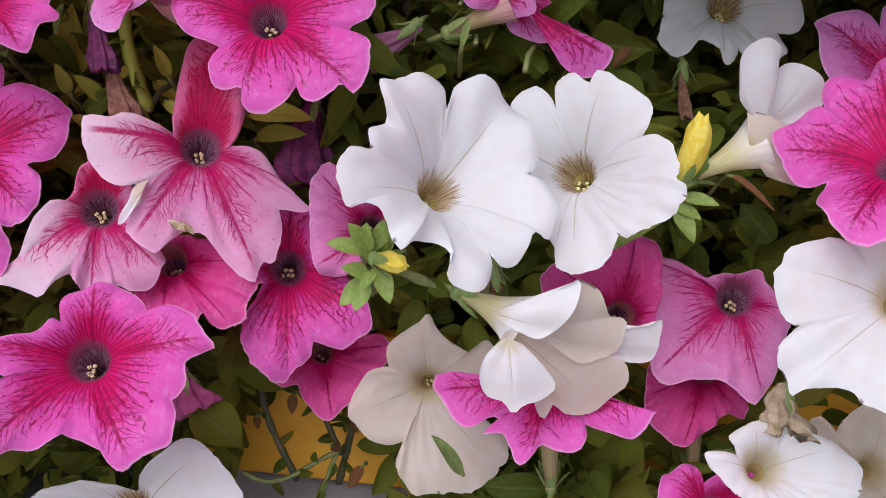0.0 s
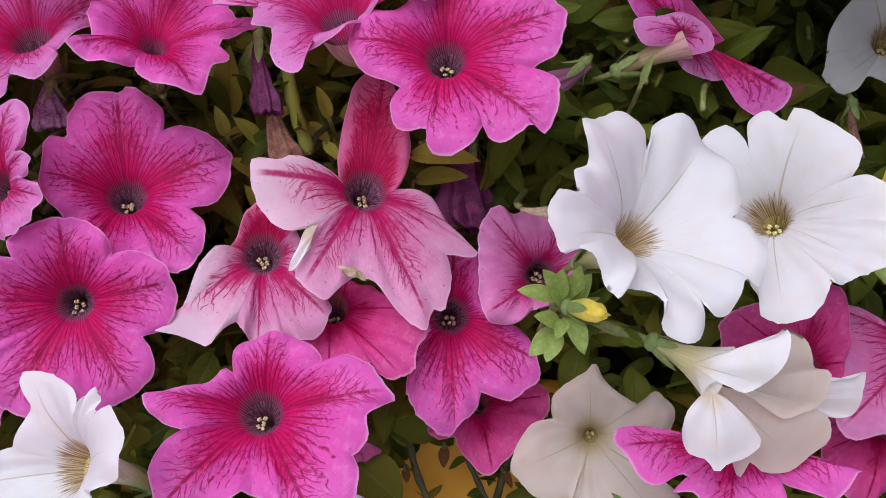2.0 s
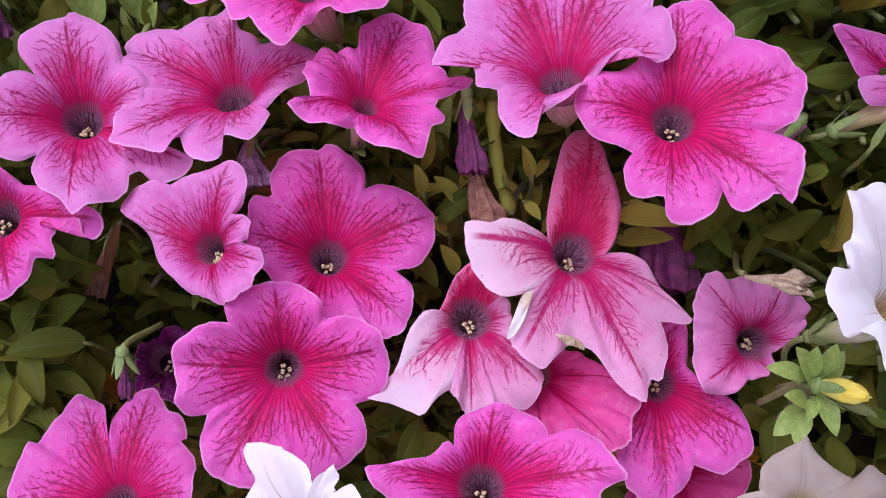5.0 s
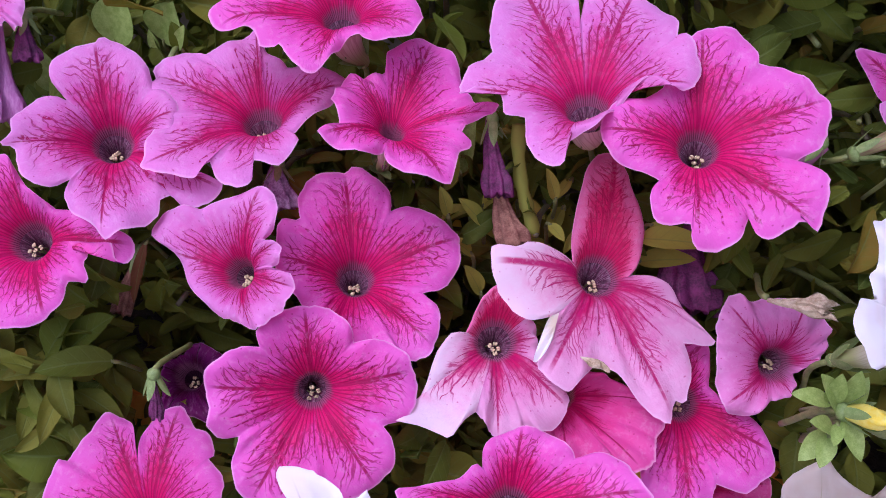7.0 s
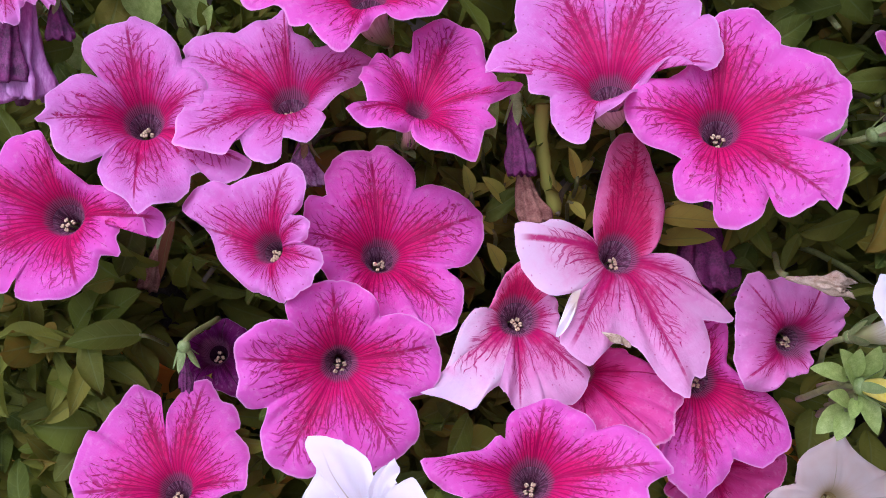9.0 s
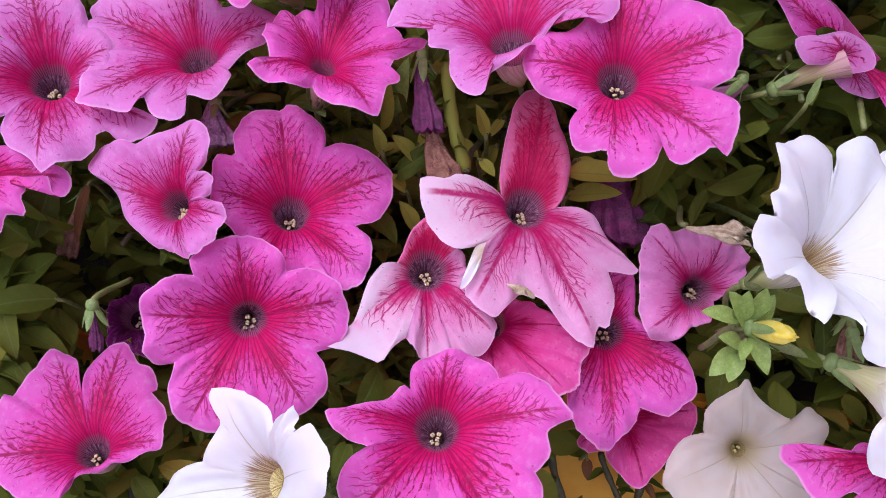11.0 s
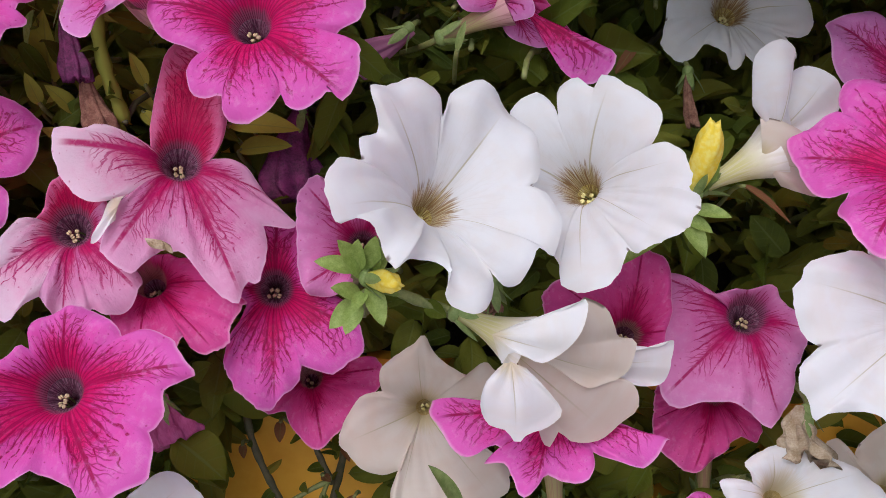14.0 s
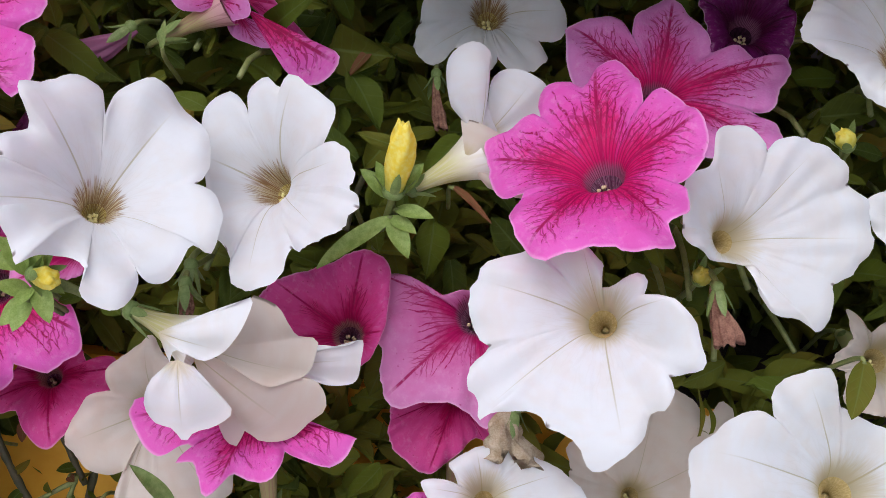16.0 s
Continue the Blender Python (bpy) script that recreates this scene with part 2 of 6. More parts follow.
def leaf_mat(name, young, old, dry, per_island=False):
    n = Nodes(name, 0.68)
    r = n.island() if per_island else n.random()
    u, v = n.attr("mid"), n.attr("s")
    col = n.mix(n.ramp(r, 0.1, 0.8), old, young)
    hue = n.math("FRACT", n.math("MULTIPLY", r, 37.0))
    col = n.mix(n.ramp(hue, 0.55, 1.0, 0.0, 0.6), col, n.mix(0.5, young, dry))
    col = n.mix(n.ramp(r, 0.93, 0.98, 0.0, 0.75), col, dry)
    blot = n.noise(n.place(), 160.0, 4.0, 0.6)
    col = n.mix(n.math("MULTIPLY", n.ramp(blot, 0.4, 0.7), 0.45), col, young)
    au = n.math("ABSOLUTE", u)
    side = n.math("FRACT", n.math("SUBTRACT", n.math("MULTIPLY", v, 6.0), n.math("MULTIPLY", au, 1.3)))
    sv = n.math("MULTIPLY", n.ramp(n.math("ABSOLUTE", n.math("SUBTRACT", side, 0.5)), 0.10, 0.02), 0.35)
    rib = n.math("MAXIMUM", n.ramp(au, 0.10, 0.03), sv)
    col = n.mix(n.math("MULTIPLY", rib, 0.45), col, (0.16, 0.21, 0.055))
    n.colour(col)
    n.bsdf.inputs["Specular IOR Level"].default_value = 0.16
    n.bump(n.math("SUBTRACT", n.noise(n.place(), 420.0, 3.0), n.math("MULTIPLY", rib, 0.6)), 0.45, 0.0008)
    n.thin(n.mix(0.5, col, young), 0.40)
    return n.mat


def plain_mat(name, a, b, scale, rough=0.6, bump=0.4, dist=0.001, share=0.0, stretch=(1, 1, 1)):
    n = Nodes(name, rough)
    co = n.place()
    if stretch != (1, 1, 1):
        m = n.tree.nodes.new("ShaderNodeMapping")
        m.inputs["Scale"].default_value = stretch
        n.put(m.inputs[0], co)
        co = m.outputs[0]
    big, small = n.noise(co, scale, 4.0, 0.55), n.noise(co, scale * 7, 3.0, 0.6)
    f = n.math("ADD", n.math("MULTIPLY", big, 0.65), n.math("MULTIPLY", small, 0.35))
    col = n.mix(n.ramp(f, 0.35, 0.65), a, b)
    n.colour(col)
    n.bump(f, bump, dist)
    if share:
        n.thin(col, share)
    return n.mat


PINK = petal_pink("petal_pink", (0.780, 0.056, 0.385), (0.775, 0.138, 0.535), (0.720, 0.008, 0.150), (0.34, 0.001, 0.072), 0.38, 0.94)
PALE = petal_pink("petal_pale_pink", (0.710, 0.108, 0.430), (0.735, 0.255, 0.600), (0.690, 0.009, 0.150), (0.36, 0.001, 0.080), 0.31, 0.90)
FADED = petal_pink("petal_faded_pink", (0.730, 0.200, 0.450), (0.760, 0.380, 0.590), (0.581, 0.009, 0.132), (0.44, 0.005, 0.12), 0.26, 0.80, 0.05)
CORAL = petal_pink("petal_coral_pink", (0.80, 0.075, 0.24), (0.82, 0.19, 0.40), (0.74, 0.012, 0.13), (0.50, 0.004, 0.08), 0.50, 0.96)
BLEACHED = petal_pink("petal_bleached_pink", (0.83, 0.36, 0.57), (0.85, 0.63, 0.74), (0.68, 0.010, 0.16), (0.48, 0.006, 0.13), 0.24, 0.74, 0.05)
# darker, redder copy of the pink limb, with the shade of overlying flowers coloured in
PINK_SHADED = petal_pink("petal_pink_shaded", (0.690, 0.045, 0.250), (0.710, 0.085, 0.340), (0.528, 0.005, 0.106), (0.36, 0.002, 0.08), 0.28, 0.60, 0.036, (0.50, 0.30, 0.26))
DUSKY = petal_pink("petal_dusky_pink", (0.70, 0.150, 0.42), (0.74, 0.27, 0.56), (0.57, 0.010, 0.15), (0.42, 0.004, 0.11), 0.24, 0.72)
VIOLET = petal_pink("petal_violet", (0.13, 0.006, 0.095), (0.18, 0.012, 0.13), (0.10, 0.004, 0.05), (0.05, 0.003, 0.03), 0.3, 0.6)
WHITE = petal_white("petal_white", (0.91, 0.92, 0.91), (0.90, 0.88, 0.84))
WHITE_PLAIN = petal_white("petal_white_plain", (0.91, 0.92, 0.91), (0.90, 0.87, 0.82), False)
# white petals in shade: the shade is put into this cream colour
WHITE_SHADED = petal_white("petal_white_shaded", (0.78, 0.70, 0.60), (0.76, 0.64, 0.52), False)
THROAT_PINK = throat_mat("throat_pink", (0.24, 0.06, 0.14), (0.42, 0.24, 0.32), (0.06, 0.006, 0.03))
THROAT_DARK = throat_mat("throat_dark", (0.05, 0.008, 0.035), (0.11, 0.03, 0.08), (0.02, 0.004, 0.015))
THROAT_WHITE = throat_mat("throat_white", (0.68, 0.57, 0.16), (0.80, 0.72, 0.36), (0.26, 0.11, 0.025))
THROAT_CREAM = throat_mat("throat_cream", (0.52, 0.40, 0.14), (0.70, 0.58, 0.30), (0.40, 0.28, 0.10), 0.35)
TUBE_PINK = tube_mat("tube_pink", (0.42, 0.36, 0.15), (0.68, 0.40, 0.40), (0.36, 0.14, 0.14))
TUBE_WHITE = tube_mat("tube_white", (0.42, 0.44, 0.16), (0.80, 0.77, 0.66), (0.42, 0.38, 0.20))
TUBE_CREAM = tube_mat("tube_cream", (0.62, 0.58, 0.24), (0.90, 0.87, 0.82), (0.74, 0.68, 0.52))
LEAF = leaf_mat("leaf", (0.115, 0.148, 0.012), (0.058, 0.082, 0.010), (0.24, 0.14, 0.014))
LEAF_FAR = leaf_mat("leaf_far", (0.172, 0.190, 0.020), (0.112, 0.130, 0.015), (0.26, 0.15, 0.022), True)
LEAF_OLIVE = leaf_mat("leaf_olive", (0.42, 0.41, 0.05), (0.27, 0.29, 0.04), (0.30, 0.20, 0.04))
SEPAL = plain_mat("sepal_green", (0.15, 0.22, 0.05), (0.25, 0.32, 0.10), 300, 0.55, 0.4, 0.0006, 0.2)
STEM = plain_mat("stem_green", (0.11, 0.14, 0.03), (0.20, 0.21, 0.06), 200, 0.55, 0.4, 0.0006)
STEM_DARK = plain_mat("stem_brown_green", (0.045, 0.045, 0.018), (0.09, 0.075, 0.03), 200, 0.6, 0.5, 0.0006)
ANTHER = plain_mat("anther_cream", (0.36, 0.25, 0.14), (0.56, 0.43, 0.25), 900, 0.6, 0.5, 0.0004)
ANTHER_YELLOW = plain_mat("anther_yellow", (0.66, 0.58, 0.20), (0.82, 0.76, 0.36), 900, 0.6, 0.5, 0.0004)
HAIRY = plain_mat("hairy_leaf_green", (0.20, 0.29, 0.045), (0.32, 0.41, 0.10), 300, 0.6, 0.5, 0.0006, 0.3)


def bud_mat():
    n = Nodes("bud_yellow", 0.5)
    co = n.place()
    sep = n.tree.nodes.new("ShaderNodeSeparateXYZ")
    n.put(sep.inputs[0], co)
    grain = n.noise(co, 420.0, 3.0)
    col = n.mix(n.ramp(grain, 0.35, 0.7), (0.90, 0.72, 0.045), (0.93, 0.84, 0.22))
    col = n.mix(n.ramp(n.math("ADD", sep.outputs[1], n.math("MULTIPLY", grain, 0.004)), 0.014, 0.002), col, (0.55, 0.56, 0.10))
    n.colour(col)
    n.bump(grain, 0.4, 0.0006)
    n.thin(col, 0.4)
    return n.mat


BUD_YELLOW = bud_mat()
WILT = plain_mat("wilted_purple", (0.070, 0.008, 0.045), (0.23, 0.034, 0.15), 150, 0.55, 0.8, 0.002, 0.15, (1, 1, 0.25))
DRY = plain_mat("dried_brown", (0.16, 0.065, 0.04), (0.36, 0.19, 0.12), 190, 0.8, 0.9, 0.002, 0.1, (1, 1, 0.3))
STRAW = plain_mat("dried_straw", (0.34, 0.24, 0.13), (0.56, 0.46, 0.32), 190, 0.8, 0.9, 0.002, 0.15, (1, 1, 0.3))
OCHRE = plain_mat("ochre_paint", (0.80, 0.38, 0.020), (0.86, 0.46, 0.035), 22, 0.55, 0.25, 0.001)
SOIL = plain_mat("potting_soil", (0.020, 0.014, 0.009), (0.055, 0.038, 0.024), 90, 0.95, 1.0, 0.006)
STONE = plain_mat("pale_stone", (0.36, 0.38, 0.42), (0.50, 0.52, 0.56), 14, 0.8, 0.5, 0.003)
# backing wall, added; its dark brown stands for the shade in leaf gaps
WALL = plain_mat("gap_shade_wall", (0.13, 0.105, 0.07), (0.20, 0.165, 0.115), 8, 0.85, 0.4, 0.003)
PAVING = plain_mat("paving", (0.33, 0.31, 0.28), (0.44, 0.41, 0.37), 3, 0.85, 0.5, 0.004)


# ---- mesh helpers ----
def mesh_of(name, verts, faces, material, smooth=True, attrs=None, normals=None):
    me = bpy.data.meshes.new(name)
    me.from_pydata([tuple(v) for v in verts], [], faces)
    me.materials.append(material)
    if smooth:
        me.polygons.foreach_set("use_smooth", [True] * len(me.polygons))
    for key, values in (attrs or {}).items():
        a = me.attributes.new(key, "FLOAT", "POINT")
        a.data.foreach_set("value", np.asarray(values, dtype=np.float32))
    if normals is not None:
        me.normals_split_custom_set_from_vertices([tuple(v) for v in normals])
    me.update()
    return me


def part(name, me, parent, label="", m=None):
    ob = new(name, me)
    ob.parent = parent
    if m is not None:
        ob.matrix_basis = m
    return tagged(ob, label)


def thing(name, m, label, category, group="", kind=""):
    ob = new(name)
    ob.empty_display_size = 0.01
    ob.matrix_basis = m
    return tagged(ob, label, category, group, kind)


def bpy_clean(bm, name, material):
    me = bpy.data.meshes.new(name)
    bm.to_mesh(me)
    bm.free()
    me.materials.append(material)
    return me


def facing(n, at):
    """The pose at a point with its z along n and its y as far up as it goes."""
    n = Vector(n).normalized()
    u = Vector((0, 0, 1)).cross(n)
    u = u.normalized() if u.length > 1e-4 else Vector((1, 0, 0))
    v = n.cross(u)
    m = Matrix((u, v, n)).transposed().to_4x4()
    return Matrix.Translation(at) @ m


def sweep(points, radii, sides=8, closed=True):
    """Vertices and faces of a tube along points, with s running from 0 to 1 along it."""
    pts = [Vector(p) for p in points]
    verts, faces, s, ang = [], [], [], []
    up = Vector((0.31, 0.17, 0.93))
    for i, p in enumerate(pts):
        d = (pts[min(i + 1, len(pts) - 1)] - pts[max(i - 1, 0)]).normalized()
        a = up.cross(d).normalized()
        b = d.cross(a)
        for k in range(sides):
            t = 2 * math.pi * k / sides
            verts.append(p + (a * math.cos(t) + b * math.sin(t)) * radii[i])
            s.append(i / (len(pts) - 1))
            ang.append(t)
    for i in range(len(pts) - 1):
        for k in range(sides):
            q = (k + 1) % sides
            faces.append((i * sides + k, i * sides + q, (i + 1) * sides + q, (i + 1) * sides + k))
    if closed:
        faces.append(tuple(range(sides - 1, -1, -1)))
        faces.append(tuple(range((len(pts) - 1) * sides, len(pts) * sides)))
    return verts, faces, s, ang


def bend(a, ta, b, tb, n):
    """Points of a curve from a, leaving along ta, to b, arriving along tb."""
    a, b = Vector(a), Vector(b)
    p1, p2 = a + Vector(ta), b - Vector(tb)
    out = []
    for i in range(n):
        t = i / (n - 1)
        out.append(a * (1 - t) ** 3 + p1 * 3 * t * (1 - t) ** 2 + p2 * 3 * t * t * (1 - t) + b * t ** 3)
    return out


# ---- flowers ----
NP, NR = 28, 21


def margin(points):
    """A smooth line through the points of one petal's margin, from notch to notch, in even steps."""
    pts = [points[0] * 2 - points[1], *points, points[-1] * 2 - points[-2]]
    fine = []
    for a, b, c, d in zip(pts, pts[1:], pts[2:], pts[3:]):
        for k in range(10):
            t = k / 10
            fine.append(0.5 * (2 * b + (c - a) * t + (2 * a - 5 * b + 4 * c - d) * t * t + (3 * b - a - 3 * c + d) * t ** 3))
    fine.append(points[-1])
    run = [0.0]
    for a, b in zip(fine, fine[1:]):
        run.append(run[-1] + (b - a).length)
    out, k = [], 0
    for i in range(NP + 1):
        want = run[-1] * i / NP
        while k < len(run) - 2 and run[k + 1] < want:
            k += 1
        f = (want - run[k]) / max(run[k + 1] - run[k], 1e-9)
        out.append(fine[k].lerp(fine[k + 1], min(max(f, 0), 1)))
    return out


def petal(notch_rise, rise, *reach):
    """One petal: how far its notch and its middle rise over the throat, and its margin's reach by angle, from the notch on clockwise."""
    return notch_rise, rise, reach


KINDS = {
    "pink": (PINK, THROAT_PINK, TUBE_PINK, "bright pink petunia flower with dark magenta veins and throat"),
    "faded": (FADED, THROAT_PINK, TUBE_PINK, "faded pale pink petunia flower with crimson midribs and ragged petals"),
    "pale": (PALE, THROAT_PINK, TUBE_PINK, "pale pink petunia flower with crimson veins, petals slightly curled"),
    "deep": (PINK_SHADED, THROAT_PINK, TUBE_PINK, "pink petunia flower under others, their shade put into its deep magenta"),
    "dusky": (DUSKY, THROAT_PINK, TUBE_PINK, "dull rose petunia flower with crimson ribs, petals hanging limp"),
    "violet": (VIOLET, THROAT_DARK, TUBE_PINK, "dark violet petunia flower deep among the leaves"),
    "white": (WHITE, THROAT_WHITE, TUBE_WHITE, "white petunia flower with a yellow-olive streaked throat"),
    "whiteplain": (WHITE_PLAIN, THROAT_CREAM, TUBE_WHITE, "white petunia flower with a plain cream throat and fine ribs"),
    # white flowers under others, with their shade in the petal colour
    "cream": (WHITE_SHADED, THROAT_CREAM, TUBE_WHITE, "white petunia flower low down beneath other flowers, its shade painted in as cream"),
    "whitefold": (WHITE, THROAT_WHITE, TUBE_WHITE, "white petunia flower with folded petals and cream tube"),
}


HEADS, PLANES = [], []
AHEAD, ABOVE = Vector((0, 0.928, -0.372)), Vector((0, 0.372, 0.928))


def flower(kind, centre, n, throat, *petals, base=None, heel=None):
    """A petunia: five joined petals round a throat, tube, stamens, calyx and stalk. Angles in degrees, reach and rise in millimetres."""
    limb_mat, throat_m, tube_m, label = KINDS[kind]
    seed = rng.uniform(0, 50)
    m = facing(n, centre)
    top = thing("petunia_flower", m, label, "flower", "petunia flowers")
    inv = m.inverted()
    mm = 0.001
    r0 = throat * mm * (0.76 if base is not None or kind == "cream" or "white" in kind else 0.95)
    c = Vector(centre)
    lengths = [l for _, _, reach in petals for _, l in reach]
    HEADS.append((c.x, c.dot(ABOVE), c.dot(AHEAD), sum(lengths) / len(lengths) * mm))
    nn = Vector(n).normalized()
    PLANES.append((c, -nn if nn.dot(AHEAD) > 0 else nn, max(lengths) * mm * 0.5 + sum(lengths) / len(lengths) * mm * 0.5))
    pol = lambda a, l: Vector((math.cos(radians(a)), math.sin(radians(a)))) * l * mm
    edge, rise, mids = [], [], []
    for i in range(5):
        n0, h0, reach = petals[i]
        n1, _, after = petals[(i + 1) % 5]
        curve = margin([pol(*q) for q in (*reach, after[0])])
        for k in range(NP):
            x = k / NP * 2 - 1
            edge.append(curve[k])
            w = 0.5 + 0.5 * math.cos(math.pi * x)
            rise.append(((n0 if x < 0 else n1) * (1 - w) + h0 * w) * mm)
            mids.append(x)
    total = 5 * NP
    # the margin runs on clockwise; where it turns back it curls over itself
    turn, lift = [math.atan2(edge[0].y, edge[0].x)], [0.0]
    low = turn[0]
    for j in range(1, total):
        a = math.atan2(edge[j].y, edge[j].x)
        d = (a - turn[-1] + math.pi) % (2 * math.pi) - math.pi
        turn.append(min(turn[-1] + d, low + 0.16) if d < 1.2 else low - 0.004)
        low = min(low - 0.002, turn[-1])
        lift.append(max(0.0, turn[-1] - low) * edge[j].length * 0.55)
    slip = (turn[-1] - turn[0] + 2 * math.pi) if turn[-1] - turn[0] < -2 * math.pi + 0.02 else 0.0
    for j in range(total):
        a = turn[j] - (slip - 0.02) * j / total if slip else turn[j]
        rag = 0.020 * noise.noise(Vector((j * 0.40, seed, 0))) + 0.013 * noise.noise(Vector((j * 1.15, seed, 4)))
        edge[j] = Vector((math.cos(a), math.sin(a))) * edge[j].length * (1 + rag)
    ruff = [rng.uniform(0, 6.28) for _ in range(4)]
    amp = rng.uniform(0.9, 1.7) * mm
    swell = 0.35 if "white" in kind or kind == "cream" else 0.9
    groove = 0.18 if "white" in kind or kind == "cream" else 0.45
    curl = [rng.uniform(-1.6, 1.6) for _ in range(5)]
    # the funnel: wide where the flower faces out, short where it is seen from its side
    rin, dip, flare = (r0 * 0.66, 9.0 * mm, r0 * 0.36) if base is None else (r0, 5.0 * mm, 0.0025)
    grid = [[None] * (NR + 1) for _ in range(total)]
    info = [[None] * (NR + 1) for _ in range(total)]
    angs = [math.atan2(e.y, e.x) for e in edge]
    span = [e.length for e in edge]
    even = [sum(span[(j + d) % total] for d in range(-9, 10)) / 19 for j in range(total)]
    for j in range(total):
        e = edge[j]
        dirn = e.normalized()
        inner = min(rin, e.length * 0.6)
        start = dirn * inner
        for i in range(NR + 1):
            t = i / NR
            s = t ** 1.45
            q = start.lerp(e, s)
            f = 1 - (1 - min(1.0, max(0.0, (q.length - inner) / max(even[j] - inner, 1e-4)))) ** 1.75
            h = rise[j] * f
            x = mids[j]
            h += swell * mm * (1 - x * x) * s * (1 - s) * 1.6          # each petal swells between its notches
            h -= groove * mm * math.exp(-((x / 0.07) ** 2)) * math.sin(math.pi * min(s * 1.1, 1))  # groove along the midrib
            h -= 0.3 * mm * math.exp(-(((abs(x) - 1) / 0.12) ** 2)) * s * s
            h += amp * s ** 3 * (math.sin(3 * math.pi * x + ruff[0] + j // NP) + 0.6 * math.sin(7 * x + ruff[1] + 2.1 * (j // NP)))
            h -= dip * math.exp(-(q.length - inner) / flare)               # the limb turns down into the throat
            h += curl[j // NP] * mm * max(0, (s - 0.62) / 0.38) ** 2 * (1 - x * x)  # tips bend up or back
            h -= 1.4 * mm * max(0, (s - 0.88) / 0.12) ** 2                # the margin rolls back
            h += lift[j] * s ** 4
            h += 1.1 * mm * math.sin(11 * x + 9 * s + seed) * s * s * (1 - s) * 2  # shallow creases between the veins
            h += (2.5 * noise.noise(Vector((q.x * 45, q.y * 45, seed))) + 1.0 * noise.noise(Vector((q.x * 120, q.y * 120, seed)))) * mm * s
            grid[j][i] = Vector((q.x, q.y, h))
            info[j][i] = (s, x, (q.length - inner) / mm)
    lean = [[None] * (NR + 1) for _ in range(total)]
    for j in range(total):
        for i in range(NR + 1):
            along = grid[j][min(i + 1, NR)] - grid[j][max(i - 1, 0)]
            across = grid[(j + 1) % total][i] - grid[j - 1][i]
            up = across.cross(along)
            lean[j][i] = up.normalized() if up.length > 1e-12 else Vector((0, 0, 1))
    for p in range(5):
        verts, faces, ups, at = [], [], [], {k: [] for k in ("s", "mid", "ang", "rad", "seed")}
        prev = None
        for k in range(NP + 1):
            j = (p * NP + k) % total
            a = angs[j]
            if prev is not None:
                while a - prev > math.pi:
                    a -= 2 * math.pi
                while a - prev < -math.pi:
                    a += 2 * math.pi
            prev = a
            for i in range(NR + 1):
                verts.append(grid[j][i])
                ups.append(lean[j][i])
                s, x, r = info[j][i]
                for key, val in zip(at, (s, 1.0 if k == NP else x, a, r, seed)):
                    at[key].append(val)
        for k in range(NP):
            for i in range(NR):
                a = k * (NR + 1) + i
                faces.append((a, a + NR + 1, a + NR + 2, a + 1))
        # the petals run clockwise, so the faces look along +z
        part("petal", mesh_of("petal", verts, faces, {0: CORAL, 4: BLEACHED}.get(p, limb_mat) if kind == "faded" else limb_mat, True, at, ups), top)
    # throat: the inside of the funnel
    verts, faces, at = [], [], {k: [] for k in ("ang", "rad", "seed")}
    T, depth = 30, 0.011 if "white" in kind or kind == "cream" else 0.015
    prof = [(1.0, 0.0), (0.88, 0.07), (0.74, 0.18), (0.60, 0.34), (0.46, 0.56), (0.36, 0.80), (0.26, 1.0)]
    for f, d in prof:
        for k in range(T):
            a = 2 * math.pi * k / T
            verts.append(Vector((math.cos(a) * rin * f, math.sin(a) * rin * f, -dip + 0.0002 - d * (depth if base is None else 0.003))))
            at["ang"].append(a if a < math.pi else a - 2 * math.pi), at["rad"].append(d * 26), at["seed"].append(seed)
    for i in range(len(prof) - 1):
        for k in range(T):
            q = (k + 1) % T
            faces.append((i * T + k, (i + 1) * T + k, (i + 1) * T + q, i * T + q))
    faces.append(tuple((len(prof) - 1) * T + k for k in range(T)))
    part("throat", mesh_of("throat", verts, faces, throat_m, True, at), top)
    # tube: the outside, down to the calyx
    if base is None:
        foot = Vector((rng.uniform(-6, 6) * mm, 13 * mm, -40 * mm)) if heel is None else inv @ Vector(heel)
    else:
        foot = inv @ Vector(base)
    path = bend((0, 0, -0.0056), (0, 0, -0.018), foot, foot * 0.25, 12)
    rads = [r0 * (1.02 - 0.68 * (i / 11) ** 0.8) if base is None else r0 * (1.04 - 0.82 * (i / 11) ** 0.85) for i in range(12)]
    rads = [max(r, 0.0026) for r in rads]
    v, f, s, a = sweep(path, rads, 18, False)
    part("tube", mesh_of("tube", v, f, tube_m, True, {"s": s, "ang": a, "seed": [seed] * len(v)}), top)
    # stamens
    for k in range(5 if base is None and kind != "whiteplain" else 0):
        a = 2 * math.pi * k / 5 + seed
        rr = (0.0022 if k else 0.0004) * rng.uniform(0.8, 1.2)
        p = Vector((math.cos(a) * rr, math.sin(a) * rr - rin * 0.35, (-0.0085 if kind not in ("whiteplain", "cream") else -0.0135) - rng.uniform(0.0, 0.0035)))
        thread = part("stamen", FILAMENT, top, m=Matrix.Translation(p) @ Euler((rng.uniform(-0.25, 0.25), rng.uniform(-0.25, 0.25), a)).to_matrix().to_4x4() @ Matrix.Scale(0.85, 4))
        part("anther", rng.choice(ANTHERS_YELLOW if "white" in kind or kind == "cream" else ANTHERS), thread)
    calyx(top, foot, (foot - path[-2]).normalized(), rng, 1.0, 0.0018)
    # stalk, running back into the plant
    d = (foot - path[-2]).normalized()
